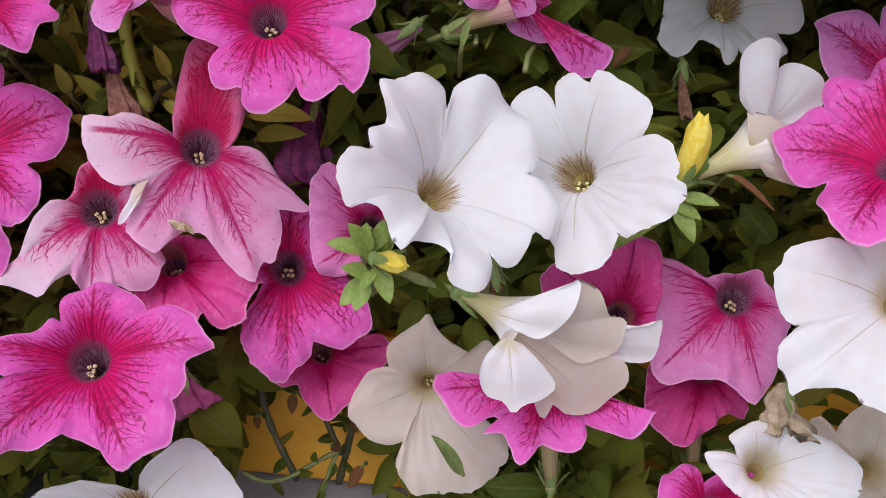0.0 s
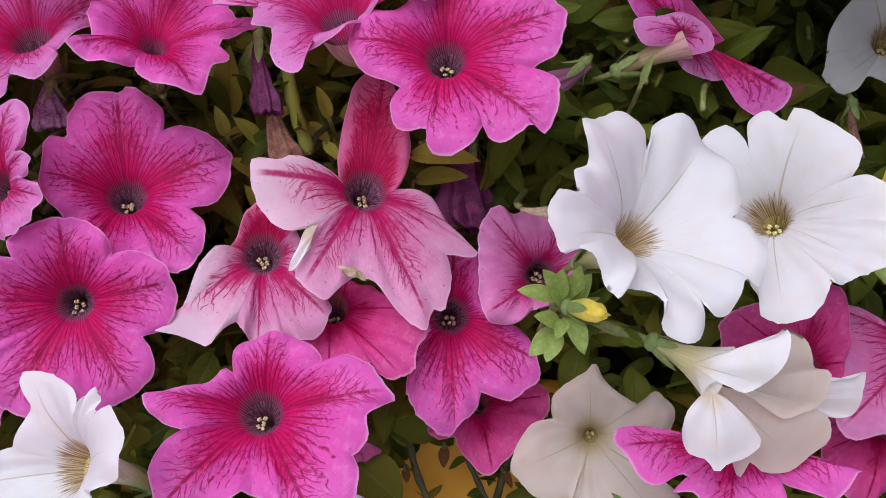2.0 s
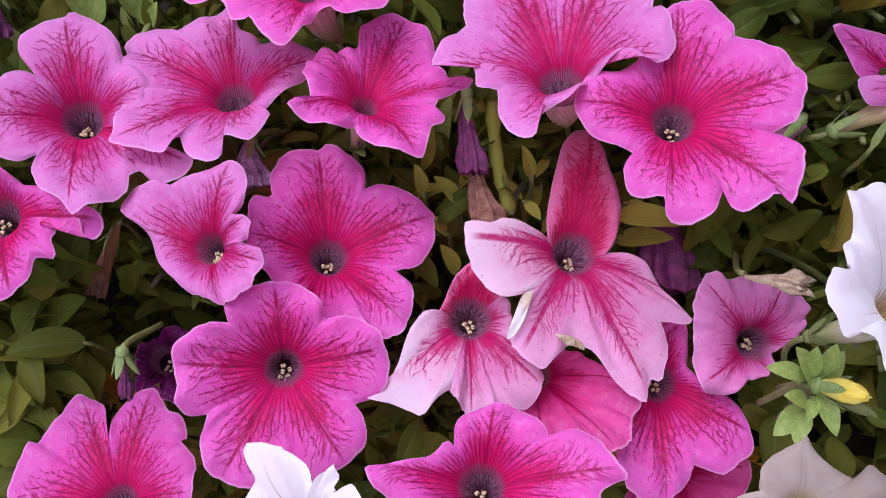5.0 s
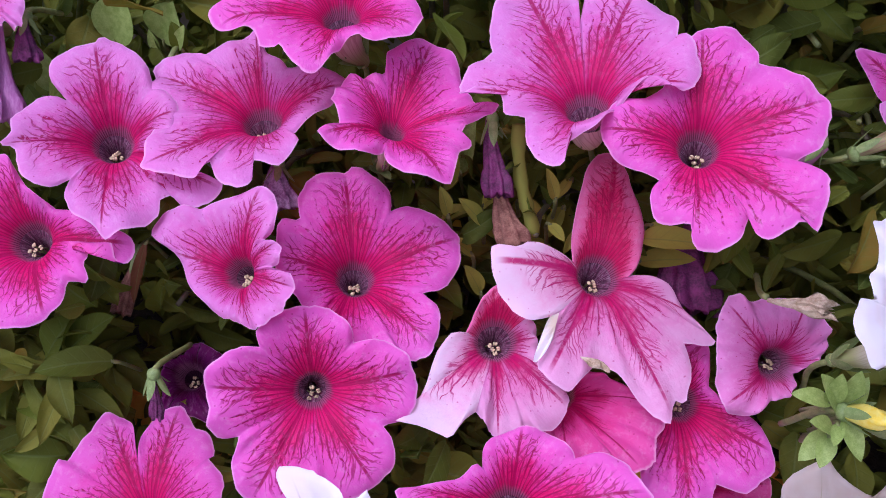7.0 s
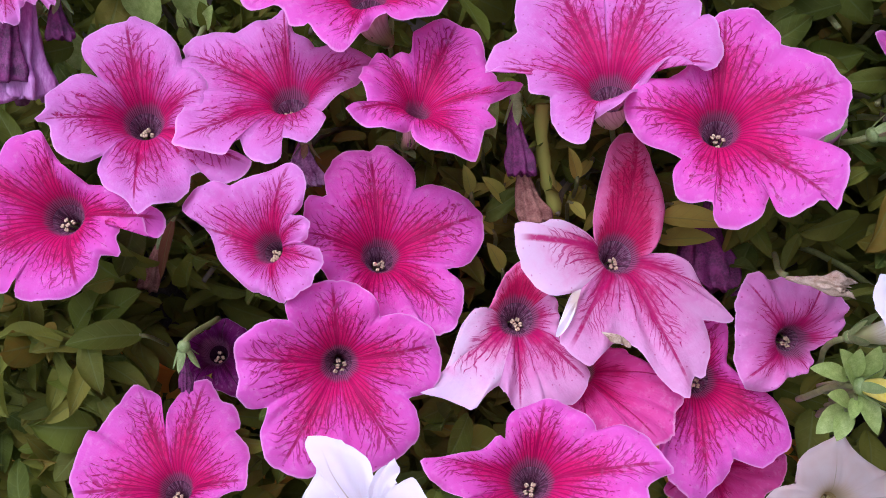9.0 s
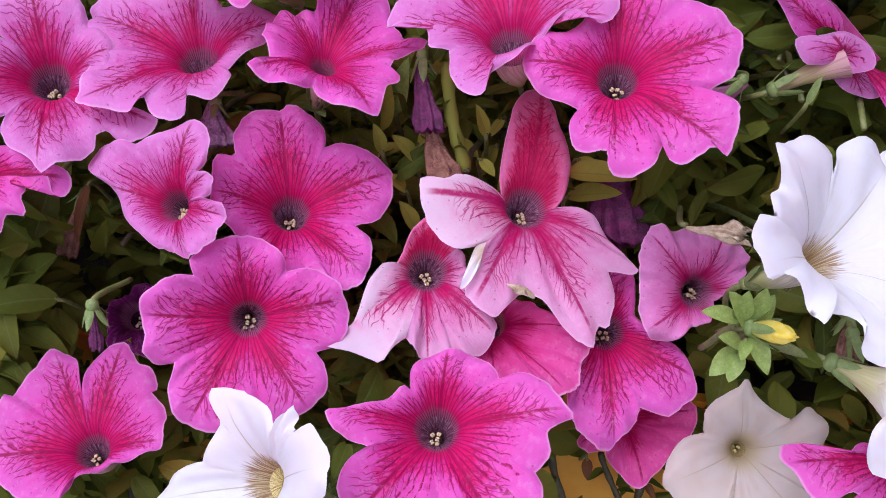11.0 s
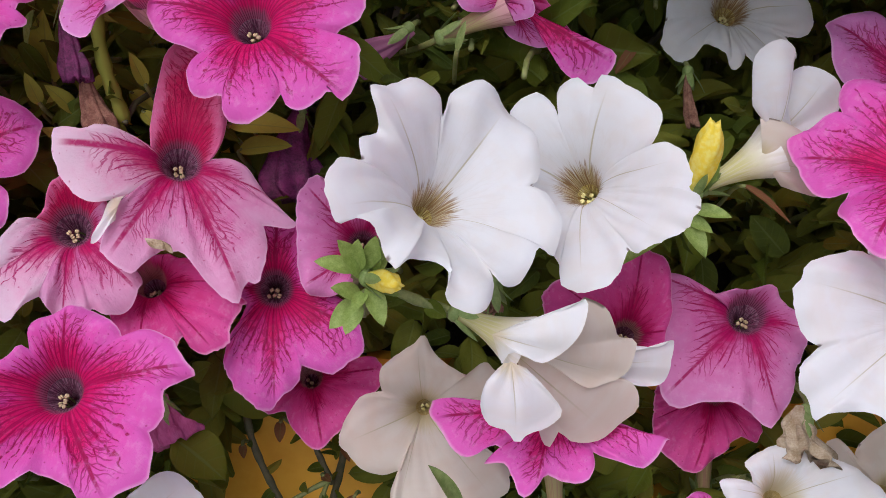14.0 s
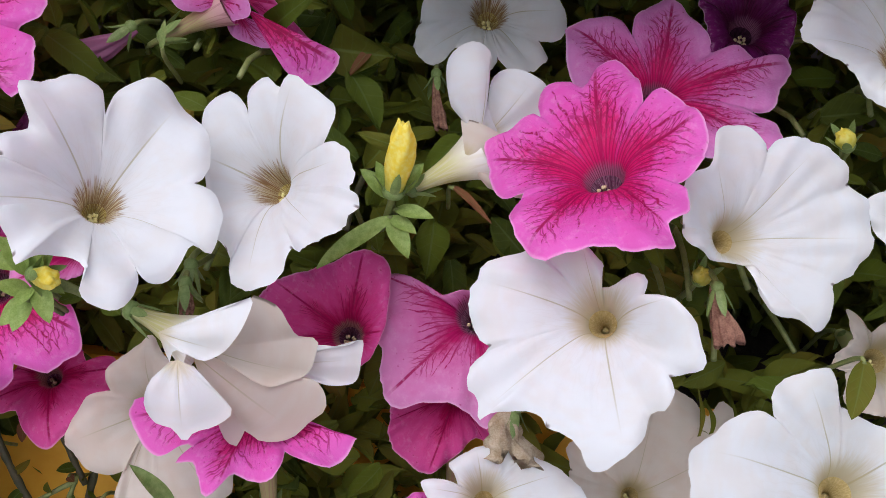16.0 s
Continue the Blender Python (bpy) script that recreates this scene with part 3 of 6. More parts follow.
    world_end = (m @ foot) + Vector((rng.uniform(-0.015, 0.015), 0.045, -0.035))
    end = inv @ world_end
    pts = bend(foot + d * 0.001, d * 0.018, end, (end - foot) * 0.3, 8)
    v, f, s, a = sweep(pts, [0.0013] * 8, 7)
    part("stalk", mesh_of("stalk", v, f, STEM), top)
    return top


def blade_mesh(name, length, width, material, curl=0.15, fold=0.25, rows=9, tip=1.0, wave=0.0, seed=0.0):
    """An ovate leaf lying along +y from its base, with a midrib fold and a drooping tip."""
    verts, faces, mid, ss = [], [], [], []
    cols = 3
    for i in range(rows + 1):
        t = i / rows
        w = width * 0.5 * max(math.sin(math.pi * min(t * 0.97 + 0.03, 1.0) ** 0.82) ** (0.8 * tip), 0.03 if i < rows else 0.005)
        for c in range(-cols, cols + 1):
            u = c / cols
            z = fold * abs(u) ** 1.3 * w - curl * length * t * t + wave * length * math.sin(5 * t + 2.5 * u + seed) * abs(u) * 0.5
            verts.append(Vector((u * w, t * length, z)))
            mid.append(u), ss.append(t)
    k = 2 * cols + 1
    for i in range(rows):
        for c in range(k - 1):
            a = i * k + c
            faces.append((a, a + 1, a + k + 1, a + k))
    return mesh_of(name, verts, faces, material, True, {"mid": mid, "s": ss})


def anther_mesh(turn, material):
    bm = bmesh.new()
    for d in (-1, 1):
        m = Matrix.Rotation(turn, 4, "X") @ Matrix.Translation((0, d * 0.00055, 0)) @ Matrix.Diagonal((0.0011, 0.0007, 0.0007, 1))
        bmesh.ops.create_icosphere(bm, subdivisions=2, radius=1.0, matrix=m)
    for f in bm.faces:
        f.smooth = True
    return bpy_clean(bm, "anther", material)


def filament_mesh():
    v, f, s, a = sweep([(0, 0, -0.0125), (0.0004, 0, -0.008), (0.0002, 0, -0.004), (0, 0, -0.0004)], [0.0004, 0.0004, 0.00035, 0.0003], 6)
    return mesh_of("stamen", v, f, STEM)


ANTHERS = [anther_mesh(a, ANTHER) for a in (0.2, 0.7, -0.4)]
ANTHERS_YELLOW = [anther_mesh(a, ANTHER_YELLOW) for a in (0.2, 0.7, -0.4)]
FILAMENT = filament_mesh()
SEPALS = [blade_mesh("sepal", 0.013, 0.0042, SEPAL, 0.12, 0.3, 6, 0.8), blade_mesh("sepal", 0.016, 0.0050, SEPAL, -0.15, 0.3, 6, 0.8)]


def aim(at, d, up=Vector((0, 0, 1)), roll=0.0):
    """The pose at a point with +y along d and +z as near up as it goes."""
    y = Vector(d).normalized()
    x = y.cross(Vector(up))
    x = x.normalized() if x.length > 1e-4 else Vector((1, 0, 0))
    z = x.cross(y)
    return Matrix.Translation(at) @ Matrix((x, y, z)).transposed().to_4x4() @ Matrix.Rotation(roll, 4, "Y")


def calyx(top, foot, back, rng, size=1.0, off=0.0018):
    """Five green sepals round the foot of the tube, pointing up along it."""
    fwd = -Vector(back)
    side = fwd.orthogonal().normalized()
    f0 = Vector(foot)
    v, f, s, a = sweep([f0 - fwd * 0.0022, f0 - fwd * 0.0012, f0 + fwd * 0.0006, f0 + fwd * 0.0022], [0.0012, 0.0012 + off * 0.7, 0.0010 + off, 0.0006 + off], 12)
    cup = part("calyx", mesh_of("calyx", v, f, SEPAL), top)
    for k in range(5):
        q = Matrix.Rotation(2 * math.pi * k / 5 + 0.4, 3, fwd) @ side
        d = fwd * 0.92 + q * rng.uniform(0.30, 0.62)
        part("sepal", rng.choice(SEPALS), cup, m=aim(Vector(foot) + q * off, d, -q) @ Matrix.Diagonal((size, size, size, 1)))


def folded_petal(top, root, edge, swell, rib, mat):
    """A petal folded back over its flower: a smooth fan from its root to its margin, swollen outwards."""
    inv = top.matrix_basis.inverted()
    root = Vector(root)
    line = margin([Vector(p) for p in edge])
    axis = (line[NP // 2] - root).normalized()
    side = (line[-1] - line[0]).normalized()
    face = axis.cross(side).normalized()
    if face.dot(AHEAD) > 0:
        face = -face
    verts, faces, at = [], [], {k: [] for k in ("s", "mid", "ang", "rad", "seed")}
    for k, e in enumerate(line):
        for i in range(NR + 1):
            t = i / NR
            x = k / NP * 2 - 1
            lift = swell * math.sin(math.pi * min(t, 0.9)) * (1 - x * x) - 0.0007 * math.exp(-(((x - rib) / 0.06) ** 2)) * t
            lift += 0.0006 * math.sin(6 * x + 4 * t) * t + 0.0012 * t * t * math.sin(9 * x + 1)
            verts.append(inv @ (root.lerp(e, t) + face * lift))
            for key, val in zip(at, (0.12 + 0.88 * t, x - rib, x * 0.6, t * (e - root).length * 1000, 7.0)):
                at[key].append(val)
    for k in range(NP):
        for i in range(NR):
            a = k * (NR + 1) + i
            faces.append((a, a + NR + 1, a + NR + 2, a + 1))
    part("petal", mesh_of("petal", verts, faces, mat, True, at), top)


def side_trumpet(label, foot, mouth, wide, flaps, tube_m=TUBE_CREAM):
    """A flower seen from its side: a flaring tube in its calyx, and petals that fold away from the mouth."""
    foot, mouth = Vector(foot), Vector(mouth)
    axis = (mouth - foot).normalized()
    top = thing("petunia_flower", facing(axis, mouth), label, "flower", "petunia flowers")
    inv = top.matrix_basis.inverted()
    HEADS.append((mouth.x, mouth.dot(ABOVE), mouth.dot(AHEAD), 0.024))
    f0 = inv @ foot
    path = bend(f0, Vector((0.001, 0, 0.012)), Vector((0, 0, 0.002)), (0, 0, 0.010), 14)
    v, f, s, a = sweep(path, [0.0024 + (wide - 0.0024) * (0.30 * i / 13 + 0.70 * (i / 13) ** 2.2) for i in range(14)], 28, False)
    part("tube", mesh_of("tube", v, f, tube_m, True, {"s": [1 - x for x in s], "ang": a, "seed": [foot.x * 50] * len(v)}), top)
    for root, edge, swell, rib, mat in flaps:
        folded_petal(top, root, edge, swell, rib, mat)
    calyx(top, f0, Vector((0, 0, -1)), rng, 0.8, 0.0028)
    end = inv @ (foot + Vector((-0.018, 0.04, -0.016)))
    v, f, s, a = sweep(bend(f0, (0, 0, -0.012), end, (end - f0) * 0.3, 8), [0.0014] * 8, 7)
    part("stalk", mesh_of("stalk", v, f, STEM), top)
    return top


rng = random.Random(11)
flower("pink", (-0.0252, 0.1402, 1.1323), (-0.07, -0.77, 0.64), 9.5,
       petal(9.0, 10.0, (-125, 22.5), (-150, 30.7), (-167, 35.4), (179, 38.2), (164, 35.0), (146, 27.3)),
       petal(9.0, 10.0, (132, 24.3), (112, 32.7), (103, 41.1), (94, 47.2), (81, 47.9), (68, 42.1)),
       petal(9.0, 10.0, (61, 37.4), (49, 42.1), (36, 45.2), (25, 49.3), (19, 48.2), (5, 44.6), (-3, 39.4)),
       petal(9.0, 10.0, (-7, 35.6), (-10, 44.1), (-19, 49.8), (-29, 52.9), (-38, 54.3), (-38, 49.6), (-44, 47.3), (-53, 46.5), (-58, 42.8)),
       petal(9.0, 10.0, (-56, 35.7), (-64, 41.6), (-72, 44.5), (-83, 45.1), (-89, 42.6), (-91, 36.2), (-100, 37.0), (-110, 37.3), (-119, 32.4), (-124, 27.5)))
flower("pale", (-0.0691, 0.1497, 1.1420), (-0.13, -0.59, 0.80), 10.3,
       petal(12.0, 12.0, (166, 41.6), (152, 51.8), (135, 63.5), (120, 64.8), (109, 52.2)),
       petal(12.0, 12.2, (107, 37.6), (103, 51.6), (92, 58.7), (74, 50.9), (59, 49.3), (48, 43.5)),
       petal(12.9, 13.2, (41, 38.2), (44, 45.5), (30, 44.5), (18, 42.7), (6, 37.2), (16, 26.2)),
       petal(12.2, 12.0, (-20, 13.5), (-60, 20.0), (-81, 23.2), (-90, 29.3), (-88, 39.3), (-102, 39.6), (-114, 35.2)),
       petal(12.0, 12.0, (-132, 27.5), (-140, 33.4), (-164, 33.1), (-165, 41.3), (-160, 48.4), (-177, 47.7), (170, 42.6)))
flower("pale", (-0.2031, 0.1619, 1.1199), (0.02, -0.57, 0.82), 9.9,
       petal(9.9, 10.0, (139, 38.3), (119, 38.4), (104, 43.1), (96, 30.9)),
       petal(10.0, 10.0, (73, 24.4), (47, 33.8), (30, 38.8), (14, 32.1), (-3, 25.7)),
       petal(10.0, 10.2, (-39, 20.6), (-43, 28.3), (-64, 35.0), (-80, 31.8), (-81, 41.4), (-89, 45.8), (-100, 42.1)),
       petal(10.5, 10.3, (-110, 35.4), (-110, 45.1), (-118, 47.4), (-131, 55.4), (-141, 50.4), (-157, 43.5)),
       petal(9.0, 9.2, (-163, 36.3), (-170, 43.6), (-179, 49.6), (168, 49.1), (161, 52.4), (147, 47.1)))
flower("pale", (-0.2611, 0.1428, 1.1085), (0.18, -0.73, 0.66), 10.5,
       petal(10.0, 10.0, (141, 23.7), (138, 33.3), (130, 40.0), (118, 41.4), (103, 42.3), (99, 45.5), (86, 40.7), (68, 34.1), (61, 30.0)),
       petal(10.0, 10.0, (54, 27.4), (32, 30.4), (9, 27.0)),
       petal(9.4, 7.9, (-15, 23.7), (-23, 37.5), (-25, 51.8), (-36, 51.0), (-44, 44.8), (-45, 37.2)),
       petal(7.6, 11.5, (-52, 36.2), (-59, 42.1), (-71, 44.7), (-80, 45.4), (-86, 47.7), (-92, 41.3), (-104, 38.9), (-114, 33.1), (-117, 28.3)),
       petal(10.9, 10.0, (-119, 25.2), (-126, 32.7), (-140, 37.2), (-153, 37.2), (-165, 35.8), (-168, 41.6), (-173, 36.5), (175, 36.3), (156, 32.2), (147, 27.6)))
flower("pink", (-0.2880, 0.1196, 1.0700), (0.08, -0.80, 0.59), 10.6,
       petal(10.0, 10.0, (146, 33.7), (129, 36.1), (110, 34.8), (97, 21.3)),
       petal(10.0, 10.5, (50, 16.4), (30, 21.9), (10, 33.2), (1, 45.1), (-9, 46.0), (-13, 41.4), (-1, 38.5), (-6, 28.7)),
       petal(11.1, 10.6, (-20, 29.5), (-31, 35.6), (-40, 28.7), (-52, 34.5), (-68, 38.5), (-84, 39.4), (-103, 39.2)),
       petal(10.0, 10.0, (-106, 32.0), (-111, 39.7), (-129, 42.6), (-149, 44.1), (-164, 39.6)),
       petal(10.0, 10.0, (-178, 40.0), (170, 44.9), (156, 43.3), (146, 40.0)))
flower("pink", (-0.1723, 0.1682, 1.1652), (0.01, -0.57, 0.82), 9.2,
       petal(10.0, 10.0, (174, 36.7), (144, 42.5), (121, 36.1)),
       petal(10.0, 10.0, (98, 15.3), (81, 34.6), (50, 33.1)),
       petal(10.0, 10.0, (18, 27.4), (-6, 34.9), (-25, 36.3), (-43, 32.4), (-55, 25.6)),
       petal(9.9, 9.7, (-59, 23.7), (-72, 22.8), (-84, 33.3), (-94, 40.7), (-107, 38.4), (-120, 34.5)),
       petal(9.8, 10.0, (-122, 36.4), (-131, 38.9), (-144, 37.7), (-149, 45.8), (-160, 51.9), (-170, 48.5)))
flower("pink", (-0.1451, 0.1499, 1.1230), (0.20, -0.53, 0.82), 5.1,
       petal(12.0, 12.0, (94, 23.2), (89, 32.9), (75, 39.6), (62, 44.9), (47, 39.9), (33, 36.3)),
       petal(12.0, 12.0, (19, 31.8), (9, 35.9), (6, 43.2), (-3, 36.5), (-7, 29.3)),
       petal(12.0, 11.8, (-20, 27.4), (-24, 32.2), (-46, 31.0), (-63, 37.8), (-79, 33.1), (-94, 28.9), (-107, 24.6)),
       petal(12.3, 13.5, (-111, 17.6), (-125, 25.5), (-141, 30.0), (-160, 34.6), (-160, 28.6), (-167, 23.7)),
       petal(12.4, 12.0, (163, 26.4), (138, 26.4), (120, 24.4), (103, 22.6)))
flower("pink", (-0.1562, 0.1432, 1.0606), (0.18, -0.70, 0.69), 9.7,
       petal(12.4, 9.6, (138, 32.2), (127, 40.8), (113, 44.9), (96, 45.9), (93, 48.7), (84, 45.4), (71, 41.1), (63, 33.1)),
       petal(8.2, 9.6, (62, 31.2), (54, 36.9), (36, 42.0), (24, 46.6), (9, 44.2), (-5, 40.4), (-15, 35.2)),
       petal(10.6, 11.0, (-21, 29.2), (-26, 36.4), (-37, 42.9), (-47, 45.5), (-54, 48.0), (-63, 44.4), (-68, 36.3)),
       petal(10.8, 10.0, (-76, 37.1), (-97, 41.1), (-119, 38.7)),
       petal(10.0, 11.2, (-141, 27.2), (-171, 32.2), (164, 34.7), (147, 37.5)))
flower("pink", (-0.1633, 0.1028, 1.0264), (0.23, -0.89, 0.39), 8.8,
       petal(15.7, 11.8, (139, 27.7), (131, 33.2), (114, 34.8), (94, 34.1), (79, 33.1), (62, 29.9)),
       petal(10.0, 9.6, (52, 25.1), (41, 32.9), (26, 38.9), (15, 40.1), (6, 40.7), (-5, 40.4), (-17, 36.3)),
       petal(8.9, 9.4, (-25, 30.5), (-30, 36.5), (-42, 42.6), (-53, 43.7), (-63, 43.5), (-76, 43.9)),
       petal(10.0, 9.1, (-87, 35.9), (-102, 44.9), (-112, 47.1), (-124, 47.5), (-137, 41.6)),
       petal(7.9, 11.2, (-149, 32.6), (-153, 39.1), (-162, 41.5), (-174, 39.8), (170, 42.4), (156, 37.5), (146, 32.7)))
flower("pale", (-0.1981, 0.1157, 1.0681), (-0.15, -0.82, 0.55), 7.0,
       petal(9.0, 14.0, (135, 29.8), (116, 27.2), (93, 29.7), (77, 34.6), (60, 29.8), (48, 22.6)),
       petal(14.0, 16.0, (51, 14.5), (40, 19.8), (26, 24.1), (13, 22.8)),
       petal(15.0, 15.0, (7, 19.4), (1, 29.5), (-14, 31.4), (-23, 31.1)),
       petal(12.0, 9.0, (-34, 29.3), (-49, 28.6), (-62, 23.6)),
       petal(7.0, 6.0, (-77, 19.8), (-87, 19.6), (-120, 17.1), (-157, 20.8), (176, 27.4), (170, 38.4), (159, 41.9), (144, 35.4)))
flower("faded", (-0.0941, 0.1300, 1.0462), (0.10, -0.78, 0.62), 11.0,
       petal(6.0, 7.0, (175, 12.7), (138, 13.2), (110, 17.3), (93, 21.4), (74, 21.5), (54, 18.5)),
       petal(3.0, 2.0, (37, 17.2), (16, 16.6), (-4, 16.6)),
       petal(2.0, 1.0, (-29, 19.6), (-31, 29.2), (-35, 37.1), (-46, 41.5), (-56, 43.1), (-63, 41.6)),
       petal(3.0, 1.0, (-70, 36.7), (-75, 40.6), (-85, 41.4), (-91, 38.6), (-97, 34.6)),
       petal(5.0, 3.0, (-103, 32.0), (-109, 38.1), (-113, 45.8), (-126, 47.5), (-138, 53.3), (-137, 44.7), (-141, 36.0), (-152, 28.9), (-165, 23.9), (179, 18.4)))
faded_flower = flower("faded", (-0.0544, 0.1500, 1.0725), (0.22, -0.72, 0.66), 11.5,
       petal(7.0, 9.0, (164, 12.2), (129, 18.4), (106, 30.8), (96, 42.6), (88, 50.0), (79, 52.8), (73, 47.1), (65, 37.1), (50, 30.0), (35, 23.5), (10, 16.1)),
       petal(6.0, 5.0, (-12, 12.1), (-11, 21.8), (-20, 29.3), (-30, 40.2), (-34, 48.9), (-35, 55.5), (-41, 50.0)),
       petal(3.0, 2.0, (-45, 44.4), (-51, 51.8), (-59, 58.6), (-64, 62.2), (-68, 59.6), (-74, 67.2), (-79, 61.2), (-85, 51.9), (-91, 43.6)),
       petal(3.0, 3.0, (-98, 41.2), (-103, 40.9), (-109, 47.1), (-114, 54.3), (-119, 53.8), (-128, 52.4), (-131, 50.4), (-136, 41.7), (-141, 32.7)),
       petal(6.0, 9.0, (-140, 27.3), (-147, 37.4), (-154, 42.8), (-166, 46.6), (-175, 47.7), (171, 48.9), (166, 46.7), (165, 38.5), (159, 33.3), (157, 26.2), (159, 20.5)))
folded_petal(faded_flower, (-0.0709, 0.1218, 1.0594), [(-0.0700, 0.1268, 1.0630), (-0.0738, 0.1236, 1.0607), (-0.0765, 0.1170, 1.0544), (-0.0782, 0.1102, 1.0475), (-0.0741, 0.1136, 1.0499), (-0.0714, 0.1188, 1.0547)], 0.0010, 0.0, WHITE_PLAIN)
folded_petal(faded_flower, (-0.0530, 0.1183, 1.0480), [(-0.0598, 0.1177, 1.0489), (-0.0573, 0.1160, 1.0461), (-0.0540, 0.1160, 1.0451), (-0.0509, 0.1166, 1.0447), (-0.0481, 0.1165, 1.0437), (-0.0497, 0.1185, 1.0464)], 0.0008, 0.0, STRAW)
flower("pink", (-0.0138, 0.1460, 1.0190), (0.08, -0.86, 0.50), 10.0,
       petal(1.0, 0.0, (146, 8.8), (114, 18.8), (102, 30.1), (86, 29.3), (72, 29.4), (56, 20.9)),
       petal(2.0, 6.0, (32, 14.6), (2, 20.1), (-8, 31.9), (-21, 40.6), (-33, 47.6), (-41, 45.3), (-50, 45.2), (-57, 41.8)),
       petal(8.0, 8.0, (-66, 35.1), (-71, 41.5), (-81, 46.4), (-89, 52.5), (-97, 48.9)),
       petal(8.0, 8.0, (-106, 45.2), (-116, 38.8), (-124, 30.4), (-131, 19.2)),
       petal(4.0, 3.0, (-141, 13.7), (-167, 14.5), (176, 12.5)))
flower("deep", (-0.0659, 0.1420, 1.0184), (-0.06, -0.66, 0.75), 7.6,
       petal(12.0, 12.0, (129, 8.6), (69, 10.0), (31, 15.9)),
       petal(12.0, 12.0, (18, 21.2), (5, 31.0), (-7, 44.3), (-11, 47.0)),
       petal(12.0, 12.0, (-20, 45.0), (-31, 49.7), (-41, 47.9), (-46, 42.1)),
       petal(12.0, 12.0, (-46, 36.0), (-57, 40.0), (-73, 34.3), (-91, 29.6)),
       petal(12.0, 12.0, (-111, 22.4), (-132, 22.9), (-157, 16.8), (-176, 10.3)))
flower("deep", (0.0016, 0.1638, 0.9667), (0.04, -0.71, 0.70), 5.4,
       petal(10.0, 10.0, (145, 10.7), (87, 12.2), (41, 18.1)),
       petal(10.0, 10.0, (21, 18.1), (17, 30.9), (-3, 33.2), (-19, 30.4)),
       petal(10.0, 10.0, (-28, 27.1), (-46, 28.6), (-66, 31.7), (-80, 35.6), (-96, 28.8), (-109, 23.8)),
       petal(10.0, 10.0, (-116, 21.1), (-132, 27.0), (-144, 27.6), (-151, 22.0)),
       petal(10.0, 10.0, (-153, 16.5), (178, 13.2), (164, 11.5)))
flower("dusky", (0.0230, 0.1499, 1.0401), (0.11, -0.93, 0.35), 8.0,
       petal(9.0, 10.0, (166, 28.9), (145, 34.4), (127, 36.2), (120, 30.1)),
       petal(9.0, 10.0, (109, 29.5), (86, 28.2), (68, 25.6), (54, 26.9)),
       petal(9.0, 10.0, (40, 24.4), (28, 18.9), (9, 13.7), (-4, 8.8)),
       petal(9.0, 10.0, (-24, 7.7), (-69, 11.5), (-95, 13.5)),
       petal(9.0, 10.0, (-105, 15.2), (-120, 23.9), (-136, 29.6), (-154, 29.0)))
flower("pink", (-0.0810, 0.0783, 1.0016), (-0.02, -0.71, 0.71), 10.5,
       petal(10.8, 11.7, (134, 17.3), (122, 23.1), (106, 26.5), (80, 29.5), (62, 30.2), (48, 30.6)),
       petal(12.0, 12.0, (43, 29.9), (37, 39.7), (27, 45.8), (15, 50.1), (10, 53.0), (8, 47.8), (2, 43.0), (-8, 44.9)),
       petal(12.0, 12.0, (-19, 42.7), (-26, 48.5), (-36, 52.6), (-44, 50.9), (-52, 50.0), (-58, 50.6), (-62, 44.6), (-64, 39.9)),
       petal(12.0, 14.1, (-85, 32.4), (-92, 36.5), (-100, 40.0), (-110, 42.6), (-113, 49.5), (-115, 51.3), (-123, 49.2), (-136, 44.0), (-146, 37.3)),
       petal(17.0, 12.1, (-149, 27.2), (-159, 33.1), (-168, 38.6), (-178, 42.2), (177, 31.7), (162, 21.3), (140, 19.7)))
flower("whitefold", (-0.1391, 0.0506, 0.9867), (-0.56, -0.69, 0.45), 7.5,
       petal(18.3, 18.4, (73, 25.0), (73, 31.3), (70, 37.5), (64, 33.7)),
       petal(18.6, 19.1, (59, 31.9), (55, 40.1), (41, 44.2), (31, 47.1), (21, 44.6), (14, 37.1)),
       petal(18.7, 18.1, (6, 29.1), (-1, 38.3), (-24, 36.4), (-66, 28.8)),
       petal(18.0, 18.3, (-103, 30.4), (-133, 39.6), (-142, 45.2), (-153, 37.7), (-165, 28.4)),
       petal(18.6, 17.7, (-173, 21.4), (163, 22.2), (145, 28.0), (144, 36.2), (133, 35.2), (112, 31.0), (89, 28.4)), base=(-0.1201, 0.0750, 0.9632))
flower("pink", (-0.2408, 0.1165, 0.9442), (0.00, -0.61, 0.80), 9.5,
       petal(9.0, 10.0, (156, 45.3), (146, 45.4), (136, 46.9), (127, 50.8), (119, 47.1), (112, 40.6)),
       petal(9.0, 10.0, (113, 25.2), (107, 35.4), (99, 44.5), (85, 50.6), (74, 43.3), (63, 43.8), (52, 39.5)),
       petal(9.0, 10.0, (50, 36.0), (33, 37.4), (4, 36.0), (-2, 29.7), (-15, 21.2)),
       petal(6.0, 6.0, (-24, 14.6), (-58, 12.5), (-95, 14.8), (-97, 20.2), (-100, 27.9)),
       petal(8.0, 8.0, (-118, 34.0), (-135, 37.1), (-150, 40.4), (-167, 44.0), (172, 46.6), (160, 47.1)))
